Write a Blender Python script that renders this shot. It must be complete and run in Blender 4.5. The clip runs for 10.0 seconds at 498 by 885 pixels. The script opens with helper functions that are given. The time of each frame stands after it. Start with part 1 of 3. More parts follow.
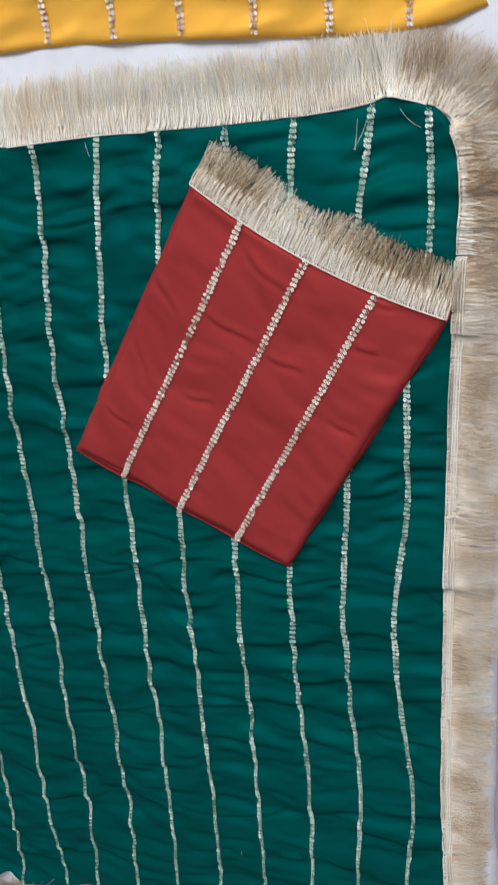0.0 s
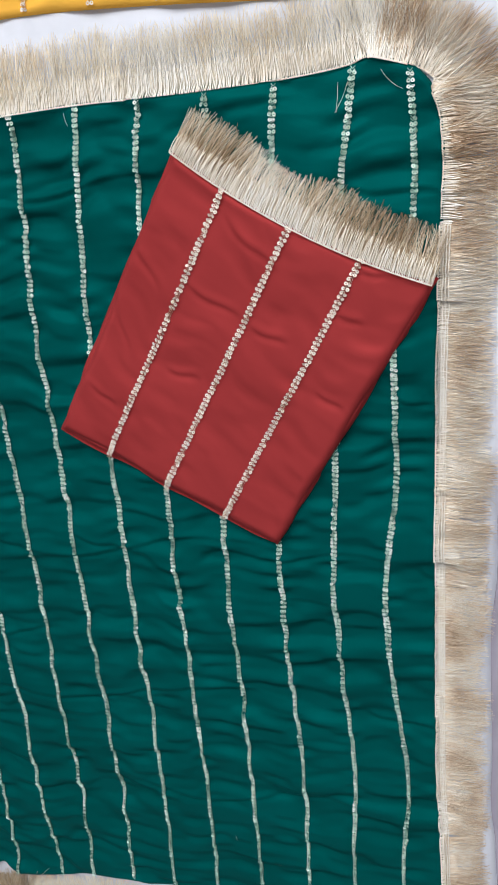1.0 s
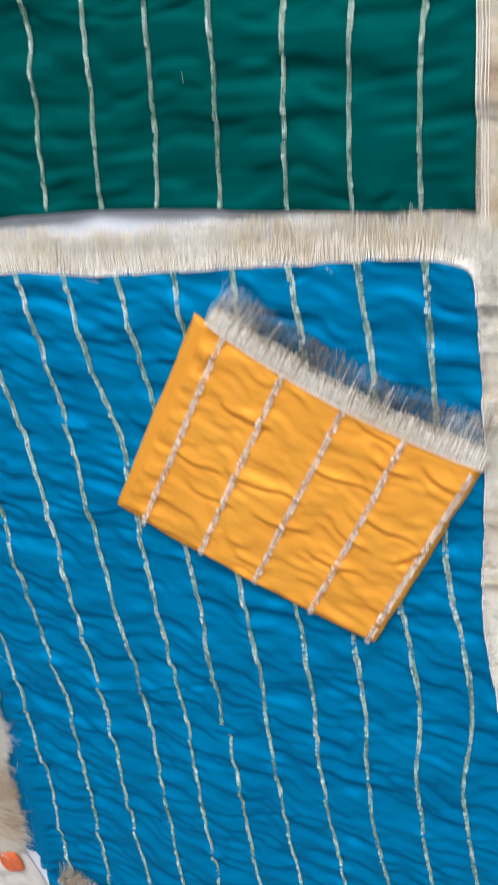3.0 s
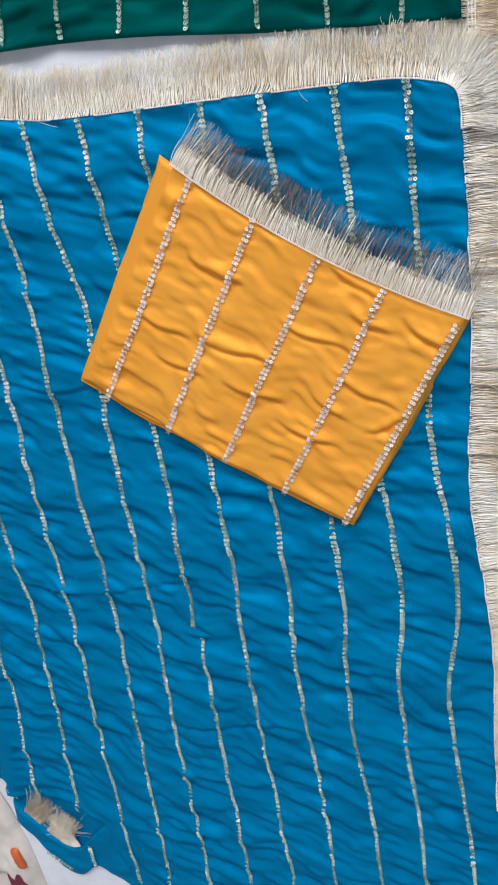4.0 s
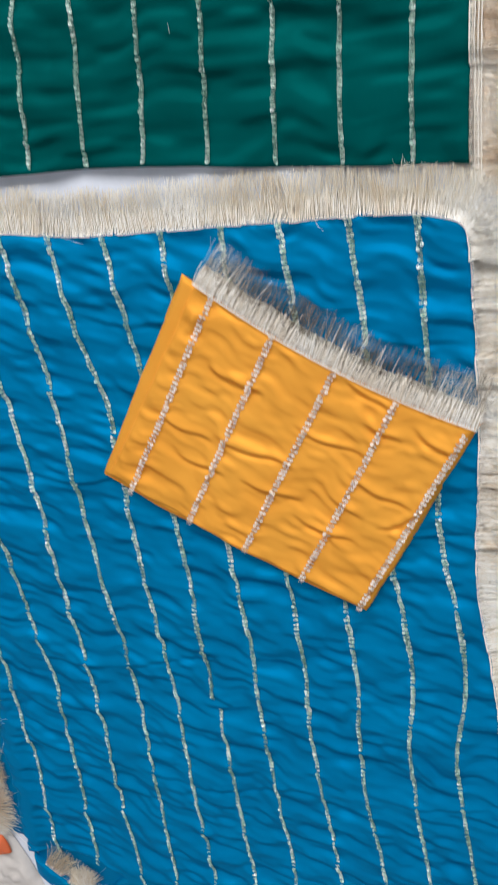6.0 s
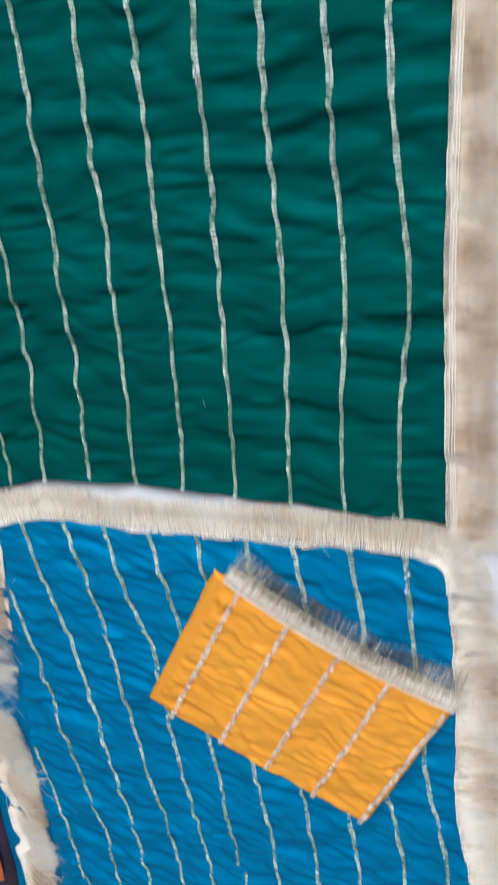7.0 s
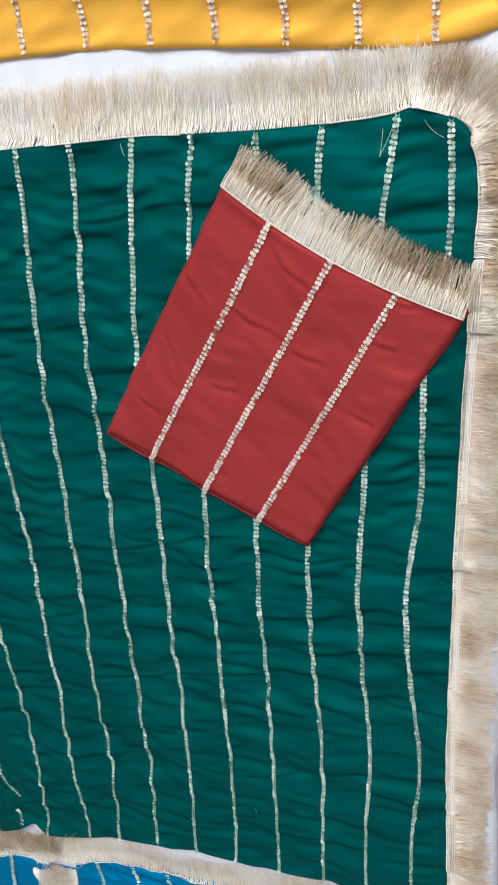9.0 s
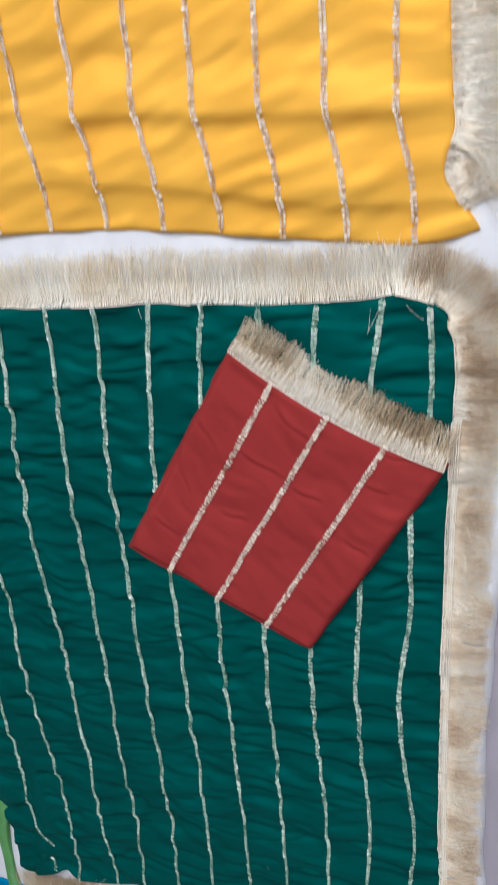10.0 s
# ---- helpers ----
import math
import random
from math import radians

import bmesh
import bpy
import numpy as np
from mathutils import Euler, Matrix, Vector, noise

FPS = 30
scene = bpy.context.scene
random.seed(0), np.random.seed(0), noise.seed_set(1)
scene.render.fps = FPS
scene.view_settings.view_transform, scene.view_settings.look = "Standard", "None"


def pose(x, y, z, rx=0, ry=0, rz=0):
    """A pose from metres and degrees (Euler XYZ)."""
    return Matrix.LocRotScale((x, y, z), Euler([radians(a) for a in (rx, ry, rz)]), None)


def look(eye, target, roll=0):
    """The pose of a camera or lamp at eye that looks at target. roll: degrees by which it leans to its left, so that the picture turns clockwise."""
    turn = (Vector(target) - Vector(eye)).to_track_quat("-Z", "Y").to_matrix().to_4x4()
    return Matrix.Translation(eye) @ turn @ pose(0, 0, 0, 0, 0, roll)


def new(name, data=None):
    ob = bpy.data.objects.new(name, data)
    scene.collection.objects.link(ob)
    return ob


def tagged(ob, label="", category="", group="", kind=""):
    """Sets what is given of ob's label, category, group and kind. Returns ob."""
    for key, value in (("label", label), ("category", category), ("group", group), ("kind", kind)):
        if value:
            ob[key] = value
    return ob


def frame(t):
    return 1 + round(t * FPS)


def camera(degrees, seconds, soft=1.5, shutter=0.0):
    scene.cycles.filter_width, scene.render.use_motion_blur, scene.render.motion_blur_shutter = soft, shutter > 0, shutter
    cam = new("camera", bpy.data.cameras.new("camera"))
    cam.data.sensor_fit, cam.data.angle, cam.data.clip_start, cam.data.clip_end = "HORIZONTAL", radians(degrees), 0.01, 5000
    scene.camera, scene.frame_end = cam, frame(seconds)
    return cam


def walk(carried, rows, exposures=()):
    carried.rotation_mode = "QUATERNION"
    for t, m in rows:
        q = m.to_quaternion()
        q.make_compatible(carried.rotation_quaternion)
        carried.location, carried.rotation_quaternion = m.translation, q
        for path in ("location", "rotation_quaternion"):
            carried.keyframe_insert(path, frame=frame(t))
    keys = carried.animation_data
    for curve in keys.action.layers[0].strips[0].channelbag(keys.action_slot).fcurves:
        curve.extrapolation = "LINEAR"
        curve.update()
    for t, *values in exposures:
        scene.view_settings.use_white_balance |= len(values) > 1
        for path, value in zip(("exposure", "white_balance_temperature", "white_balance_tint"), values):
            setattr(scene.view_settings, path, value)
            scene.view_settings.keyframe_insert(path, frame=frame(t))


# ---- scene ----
cam = camera(30.82, 10.0, soft=1.0, shutter=0.42)
walk(cam, [
    (0, pose(0.0432, 0.8361, 0.6500, -23.94, 18.02, -2.94)),
    (0.5, pose(0.0536, 0.8087, 0.6404, -24.26, 17.98, -3.56)),
    (1, pose(0.0533, 0.8126, 0.6444, -24.20, 17.82, -3.75)),
    (1.5, pose(0.0476, 0.7881, 0.6464, -23.19, 17.38, -3.71)),
    (1.8, pose(0.0578, 0.6664, 0.6267, -22.66, 17.79, -3.53)),
    (2, pose(0.0883, 0.5463, 0.6525, -22.97, 18.83, -3.05)),
    (2.5, pose(0.0956, 0.3201, 0.6618, -24.38, 19.58, -2.82)),
    (3, pose(0.0626, 0.1159, 0.6483, -24.96, 19.26, -2.17)),
    (3.2, pose(0.0686, 0.0682, 0.6392, -25.06, 19.81, -2.15)),
    (4.3, pose(0.0835, -0.0172, 0.6366, -24.08, 19.53, -1.66)),
    (4.5, pose(0.0812, -0.0210, 0.6332, -23.85, 19.31, -1.63)),
    (5, pose(0.0824, -0.0146, 0.6357, -23.72, 18.92, -1.55)),
    (5.2, pose(0.0818, -0.0065, 0.6363, -23.74, 18.85, -1.65)),
    (6.3, pose(0.0505, 0.1584, 0.6516, -25.77, 17.93, -2.18)),
    (6.5, pose(0.0627, 0.2196, 0.6482, -26.16, 18.59, -2.32)),
    (7, pose(0.0805, 0.4117, 0.6524, -28.16, 20.14, -2.75)),
    (7.5, pose(0.0494, 0.5999, 0.6382, -28.04, 20.54, -2.60)),
    (8, pose(0.0273, 0.7772, 0.6666, -26.39, 19.33, -2.35)),
    (8.5, pose(0.0415, 0.8380, 0.6785, -26.05, 18.87, -2.34)),
    (9, pose(0.0372, 0.8729, 0.6818, -26.22, 18.48, -2.36)),
    (9.5, pose(0.0592, 0.9226, 0.6894, -27.11, 19.12, -2.65)),
    (10, pose(0.0614, 1.0331, 0.6952, -27.99, 19.31, -3.45)),
], exposures=[(0.0, -0.26), (0.5, -0.08), (1.0, -0.08), (1.5, -0.04), (2.0, 0.24), (2.5, 0.48), (3.0, 0.36), (4.5, 0.20), (5.2, 0.20), (6.5, 0.20), (7.0, 0.28), (7.5, 0.40), (8.0, 0.32), (8.5, 0.18), (9.0, 0.04), (9.5, -0.10), (10.0, -0.19)])

# ---- light: daylight lamps at assumed, unseen high windows on the north and south sides ----
world = bpy.data.worlds.new("daylight")
scene.world = world
world.use_nodes = True
wn = world.node_tree.nodes
sky = wn.new("ShaderNodeTexSky")
sky.sky_type = 'NISHITA'
sky.sun_disc = False
sky.sun_elevation = radians(50)
sky.sun_rotation = radians(20)
wn["Background"].inputs[1].default_value = 0.12
world.node_tree.links.new(sky.outputs[0], wn["Background"].inputs[0])


def area(name, m, sx, sy, watts, colour):
    lamp = bpy.data.lights.new(name, 'AREA')
    lamp.shape, lamp.size, lamp.size_y, lamp.energy, lamp.color = 'RECTANGLE', sx, sy, watts, colour
    ob = new(name, lamp)
    ob.matrix_world = m
    return ob


# main light, set at an assumed window out of view
area("north_main_light", look((-0.2, 3.05, 2.45), (-0.2, 0.2, 0.0)), 3.6, 1.5, 162, (0.97, 0.985, 1.0))
# added fill lamp for the satin highlights; its window is assumed
area("south_fill_light", look((-0.2, -1.68, 2.45), (-0.2, 0.1, 0.0)), 3.6, 1.5, 14, (0.97, 0.985, 1.0))



# ---- numbers and noise ----
def curve(stations, values, at):
    """Smooth run through a few stations."""
    s, v, a = np.asarray(stations, float), np.asarray(values, float), np.asarray(at, float)
    if s[0] > s[-1]:
        s, v = s[::-1], v[::-1]
    m = np.gradient(v, s)
    i = np.clip(np.searchsorted(s, a) - 1, 0, len(s) - 2)
    h = s[i + 1] - s[i]
    t = (a - s[i]) / h
    lo, hi = t < 0, t > 1
    tc = np.clip(t, 0, 1)
    out = ((1 + 2 * tc) * (1 - tc) ** 2 * v[i] + tc * (1 - tc) ** 2 * h * m[i]
           + tc ** 2 * (3 - 2 * tc) * v[i + 1] + tc ** 2 * (tc - 1) * h * m[i + 1])
    return out + np.where(lo, (a - s[0]) * m[0], 0) + np.where(hi, (a - s[-1]) * m[-1], 0)


def lattice(ix, iy, seed):
    h = (ix.astype(np.int64) * 374761393 + iy.astype(np.int64) * 668265263 + seed * 974711) & 0x7FFFFFFF
    h = ((h ^ (h >> 13)) * 1274126177) & 0x7FFFFFFF
    return ((h ^ (h >> 16)) & 0xFFFF) / 65535.0


def vnoise(x, y, seed=0):
    """Smooth value noise, -1 to 1."""
    x, y = np.asarray(x, float), np.asarray(y, float)
    ix, iy = np.floor(x), np.floor(y)
    fx, fy = x - ix, y - iy
    ux, uy = fx ** 3 * (fx * (6 * fx - 15) + 10), fy ** 3 * (fy * (6 * fy - 15) + 10)
    a, b = lattice(ix, iy, seed), lattice(ix + 1, iy, seed)
    c, d = lattice(ix, iy + 1, seed), lattice(ix + 1, iy + 1, seed)
    return 2 * ((a * (1 - ux) + b * ux) * (1 - uy) + (c * (1 - ux) + d * ux) * uy) - 1


def ripples(x, y, seed, along, across, turn, amp):
    """Cloth wrinkles that run mostly one way, with sharper valleys."""
    c, s = math.cos(turn), math.sin(turn)
    u, v = c * x + s * y, -s * x + c * y
    v = v + 0.5 * across * vnoise(u / along * 1.3, v / (across * 5), seed + 7)
    n = vnoise(u / along, v / across, seed)
    n2 = vnoise(u / (along * 0.45) + 9, v / (across * 0.45), seed + 3)
    crease = -np.maximum(0, 1 - np.abs(vnoise(u / (along * 1.6), v / (across * 2.2), seed + 5)) * 3) ** 2
    gate = np.clip(vnoise(u / (along * 0.9) + 3, v / (across * 3), seed + 11) * 1.5 + 0.2, 0, 1)
    u3, v3 = u + 0.35 * v, v - 0.25 * u
    n3 = vnoise(u3 / (along * 0.35) + 2, v3 / (across * 0.6), seed + 21) * np.clip(0.4 + vnoise(u / along, v / (across * 4), seed + 23), 0, 1)
    return amp * (0.95 * n + 0.5 * n2 + 0.4 * n3 + 0.4 * crease * gate)


def creases(x, y, lines, depth, width):
    """Short pressed folds, each from one place to another."""
    out = np.zeros_like(x)
    for x0, y0, x1, y1 in lines:
        d = math.hypot(x1 - x0, y1 - y0)
        a, c = (x1 - x0) / d, (y1 - y0) / d
        s = (x - x0) * a + (y - y0) * c
        t = -(x - x0) * c + (y - y0) * a + 0.05 * d * np.sin(s / d * 5)
        on = np.clip(np.minimum(s + 0.25 * d, 1.25 * d - s) / (0.4 * d), 0, 1)
        out += on * depth * (1.1 * np.exp(-((t - 1.3 * width) / (1.6 * width)) ** 2) - 1.4 * np.exp(-(t / width) ** 2))
    return out


# ---- meshes ----
def mesh_from(name, verts, quads):
    me = bpy.data.meshes.new(name)
    verts, quads = np.asarray(verts, np.float32), np.asarray(quads, np.int32)
    me.vertices.add(len(verts))
    me.vertices.foreach_set("co", verts.ravel())
    me.loops.add(quads.size)
    me.loops.foreach_set("vertex_index", quads.ravel())
    me.polygons.add(len(quads))
    me.polygons.foreach_set("loop_start", np.arange(0, quads.size, quads.shape[1], dtype=np.int32))
    me.polygons.foreach_set("use_smooth", np.ones(len(quads), bool))
    me.update(calc_edges=True)
    me.validate()
    return me


def place(name, me, material, parent=None, label=""):
    ob = new(name, me)
    if material and not me.materials:
        me.materials.append(material)
    if parent:
        ob.parent = parent
    return tagged(ob, label) if label else ob


def grid_quads(nu, nv, base=0):
    i = np.arange(nu * nv).reshape(nv, nu)
    return np.stack([i[:-1, :-1], i[:-1, 1:], i[1:, 1:], i[1:, :-1]], -1).reshape(-1, 4) + base


def sheet_mesh(name, x, y, z, low):
    """A top grid [v, u] with a rim that goes down to the height low and a flat underside."""
    nv, nu = x.shape
    top = np.stack([x, y, z], -1).reshape(-1, 3)
    i = np.arange(nu * nv).reshape(nv, nu)
    ring = np.concatenate([i[0, :-1], i[:-1, -1], i[-1, :0:-1], i[:0:-1, 0]])
    rim = top[ring].copy()
    rim[:, 2] = low
    k = np.arange(len(ring))
    kk = (k + 1) % len(ring)
    side = np.stack([ring[k], nu * nv + k, nu * nv + kk, ring[kk]], -1)
    return mesh_from(name, np.concatenate([top, rim]), np.concatenate([grid_quads(nu, nv), side]))


def tubes(name, paths, radius, sides=3, taper=1.0):
    """Thin threads: paths [n, k, 3]; radius one number or one for each thread."""
    p = np.asarray(paths, float)
    n, k, _ = p.shape
    d = np.gradient(p, axis=1)
    d /= np.linalg.norm(d, axis=2, keepdims=True) + 1e-12
    a = np.cross(d, (0.13, 0.21, 0.97))
    a /= np.linalg.norm(a, axis=2, keepdims=True) + 1e-12
    b = np.cross(d, a)
    r = np.broadcast_to(np.asarray(radius, float).reshape(-1, 1), (n, 1)) * np.linspace(1, taper, k)[None]
    ang = 2 * np.pi * np.arange(sides) / sides
    v = p[:, :, None] + r[:, :, None, None] * (np.cos(ang)[None, None, :, None] * a[:, :, None] + np.sin(ang)[None, None, :, None] * b[:, :, None])
    i = np.arange(n * k * sides).reshape(n, k, sides)
    j = np.roll(i, -1, 2)
    q = np.stack([i[:, :-1], j[:, :-1], j[:, 1:], i[:, 1:]], -1).reshape(-1, 4)
    return mesh_from(name, v.reshape(-1, 3), q)


# ---- materials ----
def nodes_of(name):
    m = bpy.data.materials.new(name)
    m.use_nodes = True
    t = m.node_tree
    return m, t.nodes, t.links, t.nodes["Principled BSDF"]


def satin(name, dark, light, rough, lustre=0.5, weave=0.07):
    """Woven satin: slow change of tone, fine weave relief, a soft lustre."""
    m, n, l, b = nodes_of(name)
    co = n.new("ShaderNodeTexCoord")
    big = n.new("ShaderNodeTexNoise")
    big.inputs["Scale"].default_value = 14
    big.inputs["Detail"].default_value = 5
    ramp = n.new("ShaderNodeValToRGB")
    ramp.color_ramp.elements[0].position, ramp.color_ramp.elements[0].color = 0.3, (*dark, 1)
    ramp.color_ramp.elements[1].position, ramp.color_ramp.elements[1].color = 0.7, (*light, 1)
    l.new(co.outputs["Object"], big.inputs["Vector"])
    l.new(big.outputs["Fac"], ramp.inputs["Fac"])
    l.new(ramp.outputs["Color"], b.inputs["Base Color"])
    warp, weft = n.new("ShaderNodeTexWave"), n.new("ShaderNodeTexWave")
    warp.bands_direction, weft.bands_direction = 'X', 'Y'
    for w in (warp, weft):
        w.inputs["Scale"].default_value = 420
        w.inputs["Distortion"].default_value = 1.5
        l.new(co.outputs["Object"], w.inputs["Vector"])
    mix = n.new("ShaderNodeMath")
    mix.operation = 'ADD'
    l.new(warp.outputs["Fac"], mix.inputs[0])
    l.new(weft.outputs["Fac"], mix.inputs[1])
    bump = n.new("ShaderNodeBump")
    bump.inputs["Strength"].default_value = weave
    bump.inputs["Distance"].default_value = 0.0002
    l.new(mix.outputs[0], bump.inputs["Height"])
    fine = n.new("ShaderNodeTexNoise")
    fine.inputs["Scale"].default_value = 90
    fine.inputs["Detail"].default_value = 4
    l.new(co.outputs["Object"], fine.inputs["Vector"])
    bump2 = n.new("ShaderNodeBump")
    bump2.inputs["Strength"].default_value = 0.12
    bump2.inputs["Distance"].default_value = 0.002
    l.new(fine.outputs["Fac"], bump2.inputs["Height"])
    l.new(bump.outputs["Normal"], bump2.inputs["Normal"])
    l.new(bump2.outputs["Normal"], b.inputs["Normal"])
    b.inputs["Roughness"].default_value = rough
    b.inputs["Specular IOR Level"].default_value = 0.04
    b.inputs["Metallic"].default_value = lustre
    top = max(light)
    b.inputs["Specular Tint"].default_value = (*[c / top for c in light], 1)
    return m


def thread_mat(name, colours, rough, patch=11.0, metal=0.0):
    """Glossy yarn: every thread its own tone, with broad darker patches."""
    m, n, l, b = nodes_of(name)
    geo = n.new("ShaderNodeNewGeometry")
    co = n.new("ShaderNodeTexCoord")
    no = n.new("ShaderNodeTexNoise")
    no.inputs["Scale"].default_value = patch
    no.inputs["Detail"].default_value = 3
    l.new(co.outputs["Object"], no.inputs["Vector"])
    ad = n.new("ShaderNodeMath")
    ad.operation = 'MULTIPLY_ADD'
    ad.inputs[1].default_value = 0.55
    l.new(geo.outputs["Random Per Island"], ad.inputs[0])
    sc = n.new("ShaderNodeMapRange")
    sc.inputs["From Min"].default_value, sc.inputs["From Max"].default_value = 0.36, 0.62
    sc.inputs["To Min"].default_value, sc.inputs["To Max"].default_value = 0.0, 0.5
    l.new(no.outputs["Fac"], sc.inputs["Value"])
    l.new(sc.outputs["Result"], ad.inputs[2])
    ramp = n.new("ShaderNodeValToRGB")
    e = ramp.color_ramp.elements
    e[0].position, e[0].color = 0.1, (*colours[0], 1)
    e[1].position, e[1].color = 0.9, (*colours[-1], 1)
    for k, c in enumerate(colours[1:-1]):
        x = e.new(0.1 + 0.8 * (k + 1) / (len(colours) - 1))
        x.color = (*c, 1)
    l.new(ad.outputs[0], ramp.inputs["Fac"])
    l.new(ramp.outputs["Color"], b.inputs["Base Color"])
    b.inputs["Roughness"].default_value = rough
    b.inputs["Metallic"].default_value = metal
    return m


def plain(name, colour, rough, scale=30, vary=0.12, relief=0.15, metal=0.0):
    """Matte or shiny surface with two scales of change."""
    m, n, l, b = nodes_of(name)
    co = n.new("ShaderNodeTexCoord")
    no = n.new("ShaderNodeTexNoise")
    no.inputs["Scale"].default_value, no.inputs["Detail"].default_value = scale, 6
    l.new(co.outputs["Object"], no.inputs["Vector"])
    ramp = n.new("ShaderNodeValToRGB")
    ramp.color_ramp.elements[0].position, ramp.color_ramp.elements[0].color = 0.3, (*[c * (1 - vary) for c in colour], 1)
    ramp.color_ramp.elements[1].position, ramp.color_ramp.elements[1].color = 0.7, (*[min(1, c * (1 + vary)) for c in colour], 1)
    l.new(no.outputs["Fac"], ramp.inputs["Fac"])
    l.new(ramp.outputs["Color"], b.inputs["Base Color"])
    bump = n.new("ShaderNodeBump")
    bump.inputs["Strength"].default_value, bump.inputs["Distance"].default_value = relief, 0.002
    l.new(no.outputs["Fac"], bump.inputs["Height"])
    l.new(bump.outputs["Normal"], b.inputs["Normal"])
    b.inputs["Roughness"].default_value, b.inputs["Metallic"].default_value = rough, metal
    return m


GREEN = satin("green_satin", (0.0, 0.066, 0.062), (0.0, 0.085, 0.081), 0.56, 0.18)
BLUE = satin("blue_satin", (0.0, 0.162, 0.350), (0.0, 0.190, 0.400), 0.52, 0.22)
RED = satin("red_satin", (0.325, 0.037, 0.038), (0.36, 0.042, 0.043), 0.56, 0.15)
ORANGE = satin("orange_satin", (0.85, 0.355, 0.048), (0.91, 0.41, 0.060), 0.56, 0.20)
YELLOW = satin("yellow_satin", (0.86, 0.435, 0.065), (0.91, 0.49, 0.080), 0.56, 0.20)
FRINGE = thread_mat("fringe_yarn", [(0.46, 0.29, 0.15), (0.88, 0.74, 0.57), (0.97, 0.91, 0.81), (0.98, 0.96, 0.92)], 0.30)
CORD = thread_mat("braid_cord", [(0.84, 0.73, 0.59), (0.95, 0.88, 0.78), (0.97, 0.94, 0.88)], 0.33)
PALE_YARN = thread_mat("pale_yarn", [(0.70, 0.56, 0.39), (0.88, 0.78, 0.62), (0.96, 0.90, 0.79), (0.98, 0.95, 0.90)], 0.30)
TAPE = plain("lace_tape", (0.72, 0.64, 0.52), 0.6, 200, 0.2, 0.3)
# brown yarn; on folded pieces its colour stands for shade on the tips
BROWN_SHADE_YARN = thread_mat("brown_shade_yarn", [(0.22, 0.13, 0.06), (0.50, 0.36, 0.21), (0.85, 0.74, 0.58), (0.96, 0.91, 0.83)], 0.30)
# shade over the golden cloth's fringe, put into the yarn's colour
SHADED_YARN = thread_mat("shaded_yarn", [(0.06, 0.05, 0.035), (0.16, 0.11, 0.07), (0.42, 0.34, 0.25), (0.92, 0.86, 0.76)], 0.30)
TAN_YARN = thread_mat("tan_yarn", [(0.36, 0.22, 0.12), (0.60, 0.43, 0.28), (0.80, 0.66, 0.50), (0.96, 0.90, 0.80)], 0.30, 26)
BEIGE_YARN = thread_mat("beige_yarn", [(0.50, 0.34, 0.21), (0.76, 0.60, 0.44), (0.90, 0.79, 0.64), (0.97, 0.92, 0.84)], 0.30, 24)
ZARI = thread_mat("silver_thread", [(0.10, 0.22, 0.17), (0.25, 0.42, 0.34), (0.58, 0.78, 0.68)], 0.35, 30, 0.15)
# sparkle is put into the colour: discs range from dark green-grey to near white
SPARKLE_SEQUIN = thread_mat("sparkle_sequin_foil", [(0.20, 0.36, 0.28), (0.58, 0.80, 0.69), (0.92, 1.0, 0.95)], 0.22, 60, 0.12)
# the cloth's reflected and show-through tone, put into the sequins' own colour
CLOTH_TINT_SEQUIN = thread_mat("cloth_tint_sequin_foil", [(0.74, 0.56, 0.43), (0.92, 0.80, 0.68), (1.0, 0.97, 0.92)], 0.22, 60, 0.1)
WARM_ZARI = thread_mat("warm_thread", [(0.36, 0.20, 0.13), (0.58, 0.42, 0.30), (0.84, 0.74, 0.62)], 0.35, 30, 0.3)
WHITE = plain("white_cotton", (0.74, 0.76, 0.83), 0.85, 60, 0.04, 0.1)
FLOOR = plain("grey_floor", (0.38, 0.35, 0.42), 0.5, 8, 0.08, 0.05)
WALL = plain("wall_paint", (0.30, 0.295, 0.29), 0.85, 4, 0.03, 0.05)


# ---- the setting ----
def box(name, lo, hi, material, label, bevel=0.004):
    bm = bmesh.new()
    bmesh.ops.create_cube(bm, size=1)
    for v in bm.verts:
        v.co = [lo[k] + (v.co[k] + 0.5) * (hi[k] - lo[k]) for k in range(3)]
    bmesh.ops.bevel(bm, geom=bm.edges[:], offset=bevel, segments=2, affect='EDGES')
    me = bpy.data.meshes.new(name)
    bm.to_mesh(me)
    bm.free()
    return tagged(place(name, me, material), label, kind="structure")


box("floor", (-3.2, -1.85, -0.11), (2.6, 3.2, -0.010), FLOOR, "smooth grey floor under the white sheet")
# walls and ceiling are unseen, added to bound and bounce the light
box("wall_west", (-3.3, -1.85, -0.1), (-3.2, 3.2, 3.4), WALL, "unseen grey wall added to close the room")
box("wall_east", (2.6, -1.85, -0.1), (2.7, 3.2, 3.4), WALL, "unseen grey wall added to close the room")
box("wall_south_low", (-3.3, -1.95, -0.1), (2.7, -1.85, 1.6), WALL, "unseen grey wall added below the assumed window")
box("wall_south_high", (-3.3, -1.95, 3.3), (2.7, -1.85, 3.4), WALL, "unseen grey wall added above the assumed window")
box("wall_south_side", (-3.3, -1.95, 1.6), (-2.1, -1.85, 3.3), WALL, "unseen grey wall added beside the assumed window")
box("wall_south_end", (1.7, -1.95, 1.6), (2.7, -1.85, 3.3), WALL, "unseen grey wall added beside the assumed window")
box("wall_north_low", (-3.3, 3.2, -0.1), (2.7, 3.3, 1.6), WALL, "unseen grey wall added below the assumed window")
box("wall_north_high", (-3.3, 3.2, 3.3), (2.7, 3.3, 3.4), WALL, "unseen grey wall added above the assumed window")
